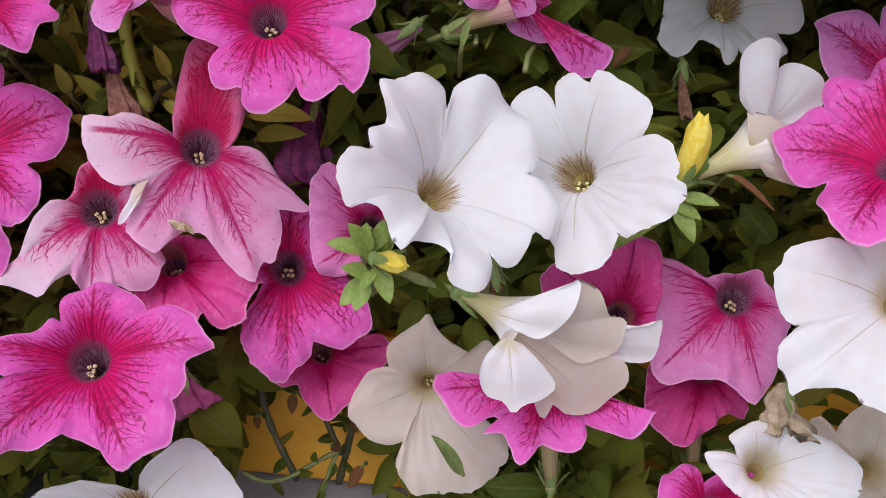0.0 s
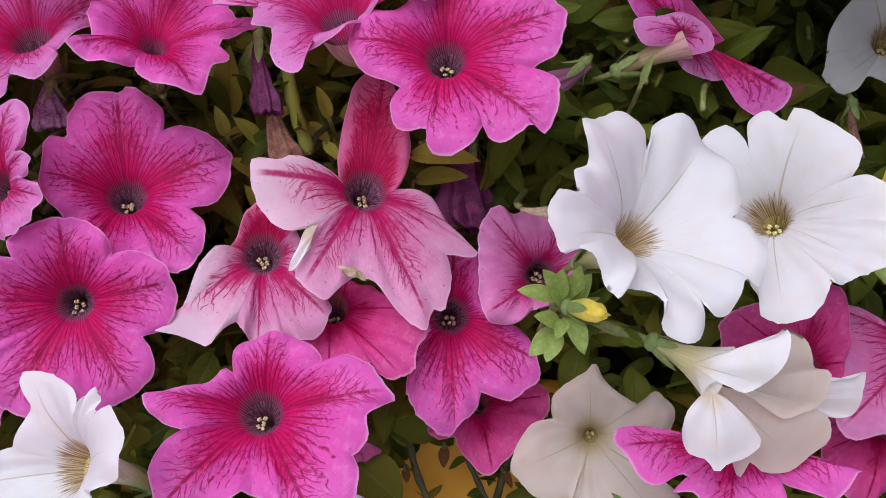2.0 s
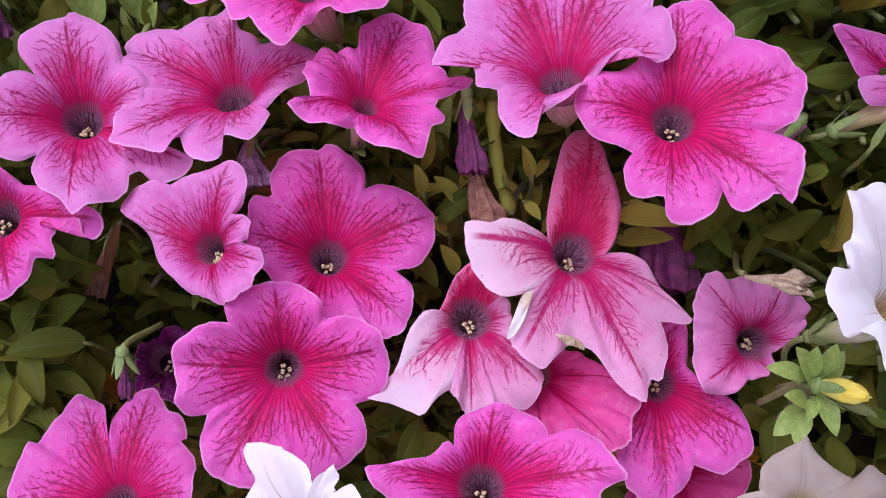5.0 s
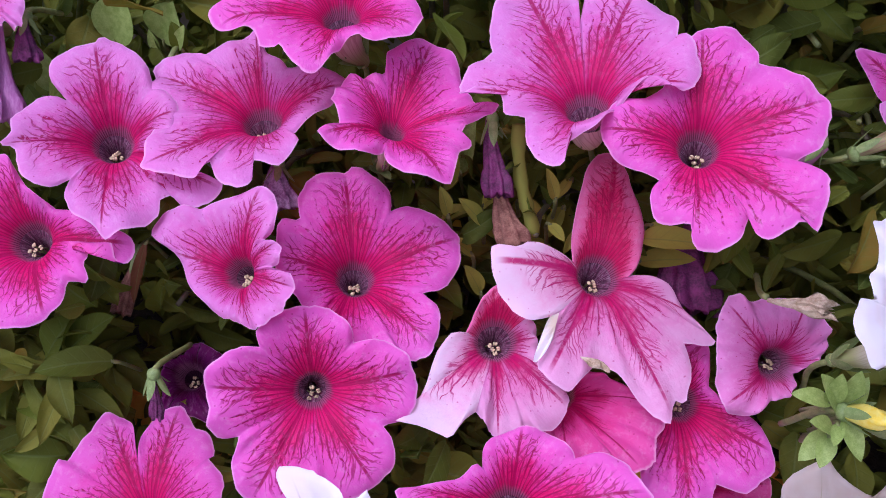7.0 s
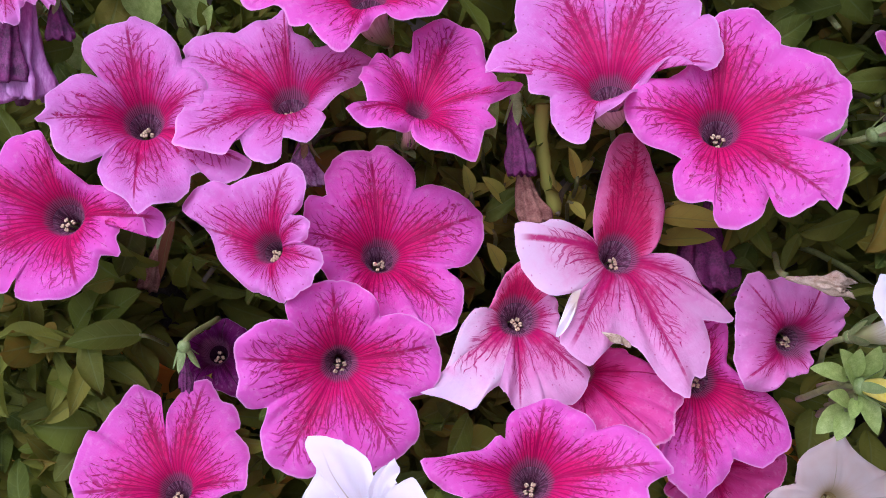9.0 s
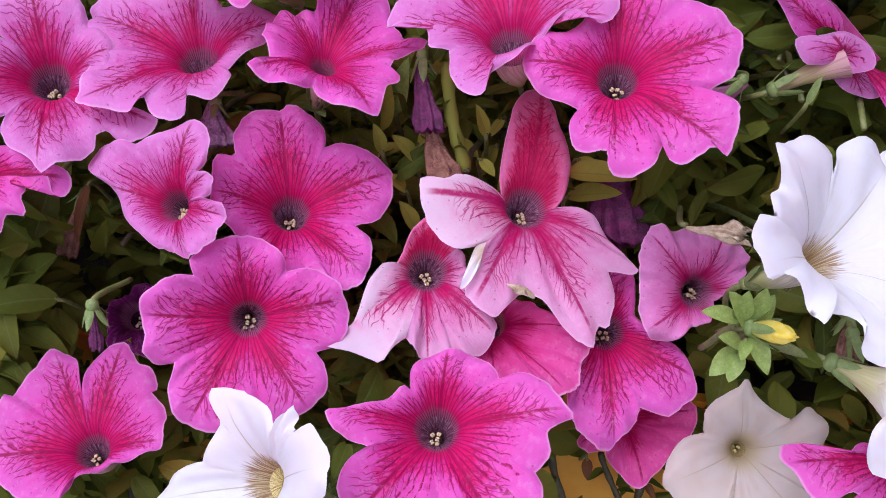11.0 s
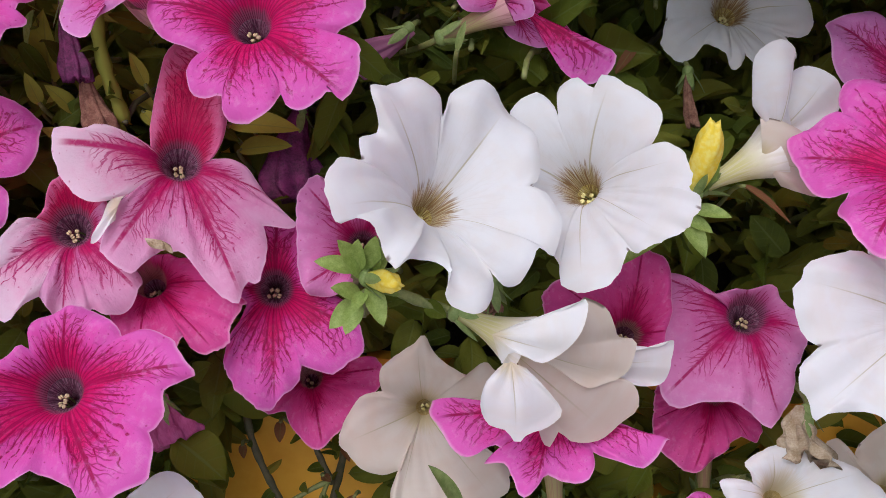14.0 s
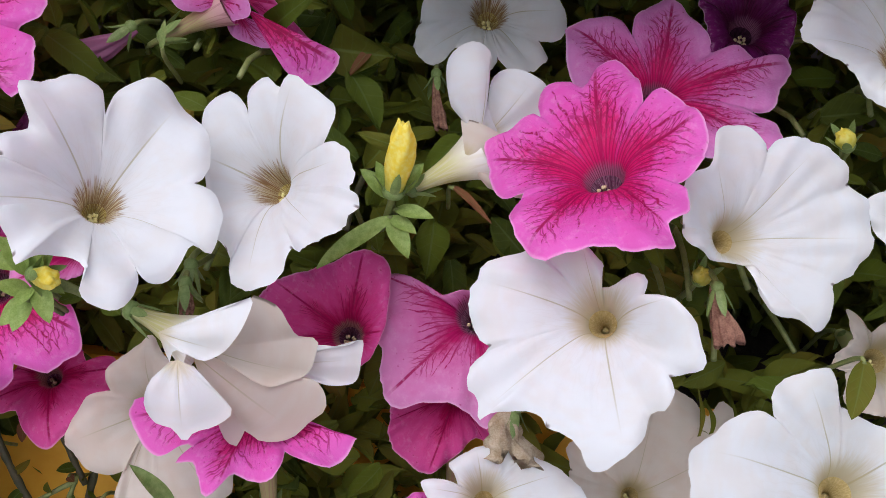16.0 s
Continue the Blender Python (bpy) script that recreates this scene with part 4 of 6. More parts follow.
flower("white", (0.0506, 0.0922, 1.0820), (0.37, -0.64, 0.68), 8.5,
       petal(22.0, 22.9, (159, 33.5), (148, 36.0), (137, 32.6), (130, 31.8), (125, 40.1), (121, 43.3), (111, 41.4), (95, 41.0), (83, 36.2), (81, 30.9)),
       petal(18.5, 21.1, (80, 27.6), (73, 37.6), (62, 43.9), (52, 45.4), (40, 43.4), (29, 42.1), (18, 40.4), (6, 36.9), (-4, 32.6)),
       petal(22.7, 22.1, (-6, 30.8), (-13, 36.9), (-24, 39.4), (-36, 41.1), (-46, 42.0), (-50, 35.2), (-67, 38.9), (-79, 38.4), (-83, 34.7)),
       petal(20.9, 22.1, (-83, 31.6), (-84, 36.5), (-91, 42.6), (-99, 44.6), (-107, 42.9), (-113, 39.2), (-112, 32.9), (-124, 29.5), (-137, 33.9), (-141, 42.9)),
       petal(26.8, 26.6, (-146, 40.1), (-155, 37.3), (-166, 38.6), (-170, 43.8), (-169, 48.1), (-177, 48.9), (172, 47.1), (162, 42.8), (157, 36.6)), heel=(0.0342, 0.1180, 1.0598))
flower("white", (0.1073, 0.1267, 1.0837), (-0.45, -0.70, 0.55), 8.8,
       petal(19.4, 19.3, (123, 24.8), (119, 35.2), (108, 38.2), (95, 34.0), (93, 39.4), (79, 38.7), (64, 39.5), (52, 40.5), (41, 37.8), (34, 33.5)),
       petal(19.1, 21.2, (33, 30.9), (32, 36.6), (23, 43.6), (11, 46.9), (6, 47.3), (4, 51.5)),
       petal(22.9, 21.9, (0, 52.2), (-10, 51.4), (-22, 46.3), (-29, 43.8)),
       petal(20.8, 20.1, (-32, 40.7), (-39, 44.7), (-51, 48.1), (-61, 46.8), (-69, 43.9), (-70, 37.6)),
       petal(20.0, 19.7, (-77, 31.2), (-99, 25.1), (-149, 18.8), (168, 29.3), (147, 35.4), (132, 35.6), (125, 28.9)))
flower("white", (0.1874, 0.2703, 1.1363), (-0.02, -0.82, 0.57), 10.5,
       petal(12.0, 12.0, (44, 32.9), (27, 32.0), (3, 36.7), (-13, 39.3), (-24, 37.1)),
       petal(12.0, 12.0, (-32, 30.3), (-35, 35.2), (-42, 40.4), (-56, 40.8), (-68, 36.6)),
       petal(12.0, 12.1, (-77, 28.2), (-79, 31.0), (-88, 36.4), (-97, 29.0), (-111, 26.3)),
       petal(12.3, 12.3, (-122, 30.6), (-120, 38.5), (-127, 43.8), (-137, 45.0), (-147, 41.5)),
       petal(12.1, 12.0, (-157, 36.3), (-176, 32.7), (158, 27.9), (118, 27.9), (80, 33.6)))
flower("pink", (0.2297, 0.1185, 1.1060), (-0.40, -0.46, 0.79), 9.6,
       petal(8.4, 10.4, (162, 36.8), (156, 44.1), (148, 48.3), (138, 47.9), (131, 43.2), (124, 48.6), (114, 51.2), (101, 42.2), (89, 31.5)),
       petal(11.4, 9.8, (86, 28.1), (80, 36.3), (67, 38.2), (49, 39.5), (37, 39.8), (20, 38.4), (10, 36.1)),
       petal(8.1, 11.0, (5, 31.1), (0, 36.9), (-10, 42.9), (-15, 44.1), (-23, 44.3), (-27, 52.2), (-33, 54.3), (-40, 52.7)),
       petal(17.8, 15.1, (-48, 47.4), (-54, 47.2), (-56, 46.8), (-68, 48.3), (-79, 52.0), (-96, 44.6), (-113, 38.3)),
       petal(9.9, 7.6, (-119, 30.1), (-124, 36.5), (-138, 40.4), (-156, 43.7), (-171, 49.3), (178, 43.6), (168, 40.6)))
flower("pale", (0.2660, 0.2120, 1.1182), (-0.07, -0.66, 0.75), 9.6,
       petal(10.0, 10.0, (122, 28.2), (112, 38.4), (96, 45.8), (85, 47.3), (68, 37.8), (49, 32.8)),
       petal(10.0, 10.0, (45, 31.8), (37, 42.1), (25, 48.5), (25, 58.4), (16, 60.3), (6, 53.3), (-8, 49.9)),
       petal(10.0, 10.0, (-12, 40.5), (-17, 46.6), (-17, 54.2), (-28, 58.8), (-37, 53.0)),
       petal(10.0, 10.0, (-61, 43.5), (-95, 36.4), (-125, 36.7)),
       petal(10.0, 10.0, (-167, 38.8), (176, 43.0), (157, 48.9), (149, 51.3), (135, 44.2), (122, 39.5)))
flower("dusky", (0.1926, 0.1580, 1.0234), (-0.10, -0.74, 0.66), 10.4,
       petal(8.0, 10.0, (-158, 46.7), (-170, 49.4), (179, 49.5), (168, 45.5), (162, 35.2), (164, 24.8)),
       petal(8.0, 10.0, (170, 19.2), (147, 13.1), (105, 10.0), (66, 12.4), (48, 14.7)),
       petal(8.0, 8.0, (23, 14.3), (-3, 20.5), (-24, 26.0), (-38, 29.6)),
       petal(2.0, 0.0, (-42, 29.3), (-59, 40.0), (-70, 47.3), (-76, 50.0), (-83, 44.6)),
       petal(2.0, 0.0, (-97, 40.8), (-111, 46.0), (-118, 52.4), (-126, 53.8), (-138, 49.0), (-147, 43.9)))
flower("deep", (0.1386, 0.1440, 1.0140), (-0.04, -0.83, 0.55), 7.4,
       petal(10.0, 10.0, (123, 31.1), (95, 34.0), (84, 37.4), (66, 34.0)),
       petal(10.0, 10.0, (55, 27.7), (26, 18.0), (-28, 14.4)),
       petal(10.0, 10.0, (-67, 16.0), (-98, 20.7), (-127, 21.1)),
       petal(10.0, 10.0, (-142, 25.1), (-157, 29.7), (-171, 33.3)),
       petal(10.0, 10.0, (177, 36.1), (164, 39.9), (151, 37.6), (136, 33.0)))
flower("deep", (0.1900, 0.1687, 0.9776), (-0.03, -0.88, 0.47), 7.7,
       petal(10.0, 10.0, (-173, 30.6), (164, 27.2), (150, 21.6)),
       petal(10.0, 10.0, (125, 14.6), (69, 12.9), (21, 15.3)),
       petal(10.0, 10.0, (-34, 24.0), (-50, 27.8), (-63, 22.0)),
       petal(10.0, 10.0, (-78, 25.8), (-93, 32.5), (-105, 39.8), (-125, 39.2)),
       petal(10.0, 10.0, (-133, 39.2), (-144, 36.9), (-151, 33.9)), heel=(0.1940, 0.1650, 0.9162))
flower("pink", (0.1071, 0.1080, 0.9952), (-0.10, -0.45, 0.89), 7.2,
       petal(6.0, 7.0, (-163, 23.8), (177, 14.2), (152, 7.7)),
       petal(6.0, 7.0, (116, 5.4), (46, 6.7), (1, 11.4)),
       petal(6.0, 7.0, (-19, 16.3), (-12, 23.2), (4, 27.1), (10, 33.6), (8, 41.4), (-4, 46.4), (-17, 44.8), (-29, 43.0), (-37, 35.4)),
       petal(6.0, 7.0, (-43, 25.0), (-52, 32.2), (-62, 36.0), (-72, 33.6), (-85, 31.1), (-90, 37.6), (-97, 42.5), (-107, 36.4), (-116, 33.4), (-126, 37.3)),
       petal(6.0, 7.0, (-125, 28.9), (-130, 30.7), (-133, 39.4), (-141, 44.4), (-154, 47.9), (-168, 49.4), (-169, 43.1), (-166, 32.8)), heel=(0.1153, 0.1080, 0.9416))
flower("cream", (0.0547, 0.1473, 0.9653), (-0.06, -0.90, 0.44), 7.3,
       petal(11.4, 12.6, (161, 20.0), (140, 25.7), (115, 27.6), (102, 30.1), (95, 33.7), (83, 25.8), (54, 24.0)),
       petal(12.0, 12.0, (46, 25.8), (44, 35.7), (25, 37.9), (1, 31.4)),
       petal(12.0, 12.0, (-21, 32.7), (-26, 46.2), (-39, 52.0), (-56, 52.8), (-64, 52.3)),
       petal(12.0, 12.0, (-75, 50.1), (-89, 50.0), (-102, 39.9), (-104, 32.6)),
       petal(12.0, 11.9, (-101, 26.8), (-112, 32.1), (-128, 36.2), (-144, 37.9), (-153, 38.7), (-171, 32.3), (173, 26.9)))
flower("whiteplain", (0.2332, 0.0900, 1.0595), (-0.30, -0.74, 0.60), 10.5,
       petal(12.0, 14.0, (-146, 40.8), (-154, 44.7), (-164, 46.6), (-175, 47.0), (-179, 45.4), (174, 44.6), (167, 41.8), (159, 36.9), (152, 32.1)),
       petal(13.0, 18.0, (149, 29.4), (142, 32.5), (133, 31.5), (120, 26.8), (110, 21.2), (99, 17.2), (108, 14.4), (119, 12.2)),
       petal(9.0, 20.0, (115, 11.3), (82, 11.8), (65, 16.7), (55, 20.5), (42, 20.3), (35, 17.1), (26, 22.7), (16, 29.3), (5, 34.5), (-4, 37.8), (-13, 42.3), (-22, 36.7)),
       petal(13.0, 12.0, (-27, 34.6), (-32, 39.1), (-40, 42.0), (-47, 40.2), (-56, 48.5), (-65, 52.5), (-74, 55.5), (-78, 53.3), (-81, 48.1), (-88, 44.9)),
       petal(11.0, 11.0, (-97, 44.8), (-103, 41.8), (-111, 44.3), (-119, 51.6), (-121, 56.5), (-128, 53.3), (-135, 53.0), (-141, 48.8)))
flower("whiteplain", (0.2872, 0.1324, 1.0801), (0.10, -0.86, 0.50), 9.5,
       petal(15.0, 16.0, (178, 25.5), (141, 31.3), (118, 29.9), (108, 40.9), (100, 42.8), (89, 42.6), (79, 38.0)),
       petal(15.0, 16.0, (74, 35.5), (69, 41.5), (57, 45.7), (48, 48.2), (36, 50.2)),
       petal(16.0, 16.0, (28, 48.6), (16, 53.1), (-1, 52.0), (-16, 46.4)),
       petal(14.0, 14.0, (-25, 40.6), (-41, 46.7), (-51, 46.8), (-55, 38.7), (-65, 32.7), (-68, 24.1)),
       petal(9.0, 10.0, (-62, 18.9), (-49, 15.7), (-94, 11.0), (-138, 14.9), (-158, 18.6), (-168, 22.8)))
flower("whiteplain", (0.2023, 0.1017, 0.9687), (-0.06, -0.70, 0.71), 8.1,
       petal(10.0, 11.0, (169, 11.5), (157, 14.3), (149, 18.9), (119, 18.5), (85, 21.8), (70, 21.6)),
       petal(10.0, 11.0, (54, 17.2), (47, 23.7), (35, 28.3), (23, 32.9), (12, 38.4), (3, 40.4)),
       petal(10.0, 11.0, (-8, 39.4), (-27, 34.8)),
       petal(10.0, 11.0, (-50, 24.8), (-89, 18.3)),
       petal(10.0, 11.0, (-129, 18.5), (-164, 22.2), (179, 26.3), (170, 20.9)))
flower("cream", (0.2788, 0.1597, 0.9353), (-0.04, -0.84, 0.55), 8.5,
       petal(12.0, 12.0, (164, 33.6), (151, 39.8), (142, 37.4), (149, 25.7)),
       petal(12.0, 12.0, (133, 29.4), (87, 42.8), (77, 53.3), (65, 53.3), (56, 51.0)),
       petal(12.0, 12.0, (53, 52.2), (54, 61.6), (45, 59.8), (21, 35.9)),
       petal(12.0, 12.0, (-18, 28.7), (-69, 20.3), (-108, 19.0)),
       petal(12.0, 12.0, (-134, 23.6), (-164, 29.0), (177, 32.8)))
flower("whiteplain", (0.3383, 0.0883, 0.9981), (-0.06, -0.72, 0.69), 13.0,
       petal(16.0, 16.0, (-152, 62.7), (-165, 63.3), (-179, 62.9), (176, 61.8), (169, 55.8), (158, 50.7), (150, 44.1)),
       petal(16.0, 16.0, (146, 37.1), (141, 43.1), (134, 45.5), (124, 46.0), (112, 45.0), (103, 44.5), (103, 35.5)),
       petal(16.0, 16.0, (102, 29.9), (85, 25.1), (65, 25.7), (44, 29.6), (23, 29.7), (-2, 25.8)),
       petal(16.0, 16.0, (-21, 26.2), (-53, 32.9), (-84, 36.6)),
       petal(16.0, 16.0, (-102, 40.1), (-126, 48.5), (-141, 57.4)))
flower("cream", (0.3869, 0.1806, 1.0101), (-0.03, -0.88, 0.46), 11.7,
       petal(12.0, 12.0, (156, 20.7), (134, 30.9)),
       petal(12.0, 12.0, (130, 15.6), (64, 31.0)),
       petal(12.0, 12.0, (7, 20.6), (-54, 29.2)),
       petal(12.0, 12.0, (-92, 25.7), (-130, 29.7)),
       petal(12.0, 12.0, (-160, 21.6), (-173, 28.6)))
flower("white", (0.3517, 0.1682, 1.1532), (-0.33, -0.75, 0.57), 11.5,
       petal(18.0, 18.0, (167, 39.5), (151, 36.4)),
       petal(18.0, 18.0, (125, 27.9), (82, 21.3)),
       petal(18.0, 18.0, (13, 15.3), (-41, 28.9)),
       petal(18.0, 18.0, (-67, 28.4), (-99, 31.1)),
       petal(18.0, 18.0, (-142, 25.2), (-170, 39.8)))
flower("white", (0.3719, 0.1473, 1.0848), (-0.04, -0.84, 0.55), 10.3,
       petal(18.0, 18.0, (148, 26.4), (122, 26.1)),
       petal(18.0, 18.0, (83, 17.3), (10, 13.7)),
       petal(18.0, 18.0, (-50, 18.0), (-83, 28.4)),
       petal(18.0, 18.0, (-107, 26.4), (-125, 32.5)),
       petal(18.0, 18.0, (-154, 26.2), (170, 33.3)))
flower("pink", (0.1890, 0.1080, 0.9392), (-0.05, -0.60, 0.80), 8.0,
       petal(8.0, 9.0, (-180, 26.0), (159, 26.8), (147, 24.7), (121, 22.1), (122, 15.9)),
       petal(8.0, 9.0, (123, 12.3), (87, 15.5), (56, 21.5), (38, 28.5), (19, 22.8)),
       petal(8.0, 9.0, (7, 20.5), (-15, 26.7), (-42, 26.5)),
       petal(8.0, 9.0, (-52, 24.7), (-84, 27.9), (-108, 28.8)),
       petal(8.0, 9.0, (-122, 25.9), (-140, 31.2), (-159, 31.3)))
# a white flower; its petals turned from the light carry shade as cream
side_trumpet("white petunia flower turned sideways, petals folded about its tube, shaded ones painted cream", (0.0628, 0.0880, 1.0444), (0.0871, 0.0840, 1.0366), 0.0115, [
     ((0.0766, 0.0755, 1.0431), [(0.0875, 0.0790, 1.0481), (0.0962, 0.0780, 1.0516), (0.1034, 0.0780, 1.0561), (0.1086, 0.0800, 1.0582), (0.1084, 0.0740, 1.0535), (0.1062, 0.0710, 1.0477), (0.1013, 0.0700, 1.0414), (0.0948, 0.0690, 1.0372), (0.0892, 0.0700, 1.0385), (0.0840, 0.0720, 1.0387), (0.0810, 0.0730, 1.0330)], 0.003, 0.3, WHITE_PLAIN),
     ((0.0898, 0.0830, 1.0351), [(0.1085, 0.0830, 1.0568), (0.1167, 0.0860, 1.0531), (0.1209, 0.0880, 1.0457), (0.1241, 0.0900, 1.0398), (0.1309, 0.0920, 1.0381), (0.1307, 0.0910, 1.0324), (0.1283, 0.0890, 1.0245), (0.1218, 0.0860, 1.0219), (0.1155, 0.0840, 1.0209), (0.1080, 0.0830, 1.0248), (0.1003, 0.0830, 1.0296)], 0.002, 0.2, WHITE_SHADED),
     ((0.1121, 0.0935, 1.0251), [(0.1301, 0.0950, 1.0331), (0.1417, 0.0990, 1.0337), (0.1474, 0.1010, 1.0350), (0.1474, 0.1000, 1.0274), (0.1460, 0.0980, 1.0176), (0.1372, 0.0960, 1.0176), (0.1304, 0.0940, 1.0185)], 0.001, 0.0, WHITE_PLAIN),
     ((0.0863, 0.0835, 1.0321), [(0.1159, 0.0875, 1.0189), (0.1274, 0.0910, 1.0223), (0.1337, 0.0920, 1.0185), (0.1360, 0.0910, 1.0094), (0.1303, 0.0890, 1.0036), (0.1253, 0.0880, 0.9979), (0.1176, 0.0860, 0.9960), (0.1112, 0.0850, 0.9965), (0.1072, 0.0840, 1.0005), (0.1043, 0.0830, 0.9940), (0.0994, 0.0810, 0.9995), (0.0943, 0.0810, 1.0157)], 0.002, -0.1, WHITE_SHADED),
     ((0.0843, 0.0725, 1.0346), [(0.0820, 0.0715, 1.0340), (0.0787, 0.0700, 1.0308), (0.0755, 0.0680, 1.0270), (0.0746, 0.0660, 1.0197), (0.0785, 0.0650, 1.0128), (0.0849, 0.0640, 1.0116), (0.0892, 0.0640, 1.0068), (0.0927, 0.0650, 1.0108), (0.0994, 0.0670, 1.0124), (0.1047, 0.0700, 1.0171), (0.0992, 0.0710, 1.0246), (0.0902, 0.0720, 1.0328)], 0.003, -0.05, WHITE_PLAIN)])
side_trumpet("pink petunia flower seen from behind, petals hanging from a pale tube", (0.0464, 0.1900, 1.1231), (0.0723, 0.1900, 1.1384), 0.0085, [
     ((0.0720, 0.1940, 1.1444), [(0.0650, 0.1940, 1.1437), (0.0535, 0.1940, 1.1465), (0.0456, 0.1940, 1.1568), (0.0389, 0.1940, 1.1668), (0.0511, 0.1940, 1.1657), (0.0621, 0.1940, 1.1634), (0.0697, 0.1940, 1.1566), (0.0729, 0.1940, 1.1498)], 0.002, 0, PINK),
     ((0.0779, 0.2040, 1.1413), [(0.0760, 0.2060, 1.1470), (0.0659, 0.2060, 1.1619), (0.0800, 0.2060, 1.1515), (0.0925, 0.2060, 1.1399), (0.1046, 0.2060, 1.1285), (0.1103, 0.2060, 1.1225), (0.0985, 0.2060, 1.1223), (0.0887, 0.2060, 1.1320)], 0.001, 0, PINK_SHADED),
     ((0.0722, 0.1860, 1.1419), [(0.0646, 0.1820, 1.1372), (0.0551, 0.1820, 1.1377), (0.0501, 0.1840, 1.1468), (0.0619, 0.1860, 1.1495), (0.0703, 0.1860, 1.1517), (0.0813, 0.1850, 1.1468), (0.0848, 0.1840, 1.1383), (0.0772, 0.1830, 1.1346)], 0.003, 0, PALE),
     ((0.0810, 0.1940, 1.1385), [(0.0878, 0.1940, 1.1367), (0.0942, 0.1920, 1.1264), (0.1049, 0.1900, 1.1269), (0.1214, 0.1900, 1.1251), (0.1205, 0.1870, 1.1168), (0.1121, 0.1860, 1.1105), (0.1022, 0.1870, 1.1135), (0.0960, 0.1900, 1.1196), (0.0904, 0.1920, 1.1285)], 0.002, 0, PINK),
     ((0.0779, 0.1920, 1.1361), [(0.0719, 0.1930, 1.1314), (0.0751, 0.1930, 1.1273), (0.0830, 0.1930, 1.1238), (0.0936, 0.1930, 1.1237), (0.0906, 0.1930, 1.1332)], 0.001, 0, PALE)], TUBE_PINK)
side_trumpet("white petunia flower seen from its side behind a yellow bud", (0.1590, 0.1500, 1.0804), (0.1849, 0.1550, 1.0966), 0.0125, [
     ((0.1843, 0.1500, 1.1045), [(0.1762, 0.1480, 1.1133), (0.1715, 0.1470, 1.1181), (0.1679, 0.1470, 1.1288), (0.1691, 0.1480, 1.1376), (0.1772, 0.1500, 1.1436), (0.1848, 0.1520, 1.1392), (0.1842, 0.1520, 1.1306), (0.1845, 0.1520, 1.1238), (0.1872, 0.1530, 1.1146), (0.1918, 0.1530, 1.1080)], 0.003, 0.1, WHITE_PLAIN),
     ((0.1879, 0.1580, 1.1050), [(0.1872, 0.1590, 1.1142), (0.1865, 0.1610, 1.1266), (0.1922, 0.1630, 1.1314), (0.2010, 0.1650, 1.1308), (0.2098, 0.1660, 1.1257), (0.2126, 0.1650, 1.1167), (0.2019, 0.1600, 1.1036)], 0.002, 0.0, WHITE_PLAIN),
     ((0.1799, 0.1470, 1.0966), [(0.1758, 0.1470, 1.1126), (0.1833, 0.1450, 1.1130), (0.1908, 0.1440, 1.1106), (0.2002, 0.1440, 1.1045), (0.2063, 0.1450, 1.0954), (0.2063, 0.1460, 1.0839), (0.1977, 0.1460, 1.0847), (0.1900, 0.1470, 1.0854)], 0.002, 0.2, WHITE_SHADED)])
flower("violet", (0.3078, 0.2414, 1.1474), (-0.05, -0.78, 0.62), 8.6,
       petal(10.0, 10.0, (131, 21.7), (93, 27.3)),
       petal(10.0, 10.0, (54, 25.0), (0, 20.6)),
       petal(10.0, 10.0, (-39, 23.7), (-61, 33.8)),
       petal(10.0, 10.0, (-93, 29.1), (-124, 30.7)),
       petal(10.0, 10.0, (-158, 22.4), (160, 26.0)))
flower("violet", (-0.2451, 0.1836, 0.9793), (0.06, -0.78, 0.62), 7.6,
       petal(10.0, 10.0, (111, 9.9), (76, 16.2)),
       petal(10.0, 10.0, (35, 19.5), (8, 25.9)),
       petal(10.0, 10.0, (-18, 25.8), (-51, 29.0)),
       petal(10.0, 10.0, (-71, 21.9), (-111, 20.7)),
       petal(10.0, 10.0, (-141, 13.5), (166, 11.4)))
flower("pale", (-0.3304, 0.1641, 1.1583), (0.13, -0.67, 0.73), 8.2,
       petal(12.0, 12.0, (160, 11.7), (117, 12.0), (76, 13.4)),
       petal(12.0, 12.0, (63, 13.1), (21, 17.4), (-12, 25.8)),
       petal(12.0, 12.0, (-36, 34.0), (-43, 36.1), (-44, 31.5)),
       petal(12.0, 12.0, (-55, 25.6), (-65, 35.9), (-72, 37.7), (-78, 31.1)),
       petal(12.0, 12.0, (-94, 28.3), (-123, 20.4), (-158, 14.6)))
flower("white", (-0.0670, 0.0890, 0.9198), (-0.03, -0.70, 0.71), 9.7,
       petal(18.0, 18.0, (78, 14.5), (71, 22.8), (60, 35.2), (49, 40.3), (28, 45.1), (11, 50.6)),
       petal(18.0, 18.0, (4, 53.5), (-8, 54.0), (-20, 46.1)),
       petal(18.0, 18.0, (-32, 37.7), (-59, 26.1), (-87, 21.8)),
       petal(18.0, 18.0, (-133, 27.3), (-160, 37.7), (-177, 42.4)),
       petal(18.0, 18.0, (179, 40.6), (169, 31.6), (156, 21.2), (128, 11.1), (77, 8.5)))

# ---- the bank of leaves behind the flowers ----
GAPS = ((-0.004, 0.898, 0.046), (0.345, 1.018, 0.026), (0.02, 0.895, 0.020), (0.315, 1.000, 0.018))


def bank(x, v):
    """How deep, along the view, the front of the leaves lies: behind the flowers round about."""
    near, total = 0.0, 0.0
    for hx, hv, hq, r in HEADS:
        w = math.exp(-((hx - x) ** 2 + (hv - v) ** 2) / 0.0030)
        near += w * hq
        total += w
    return (near + 1e-3 * (-0.205)) / (total + 1e-3)


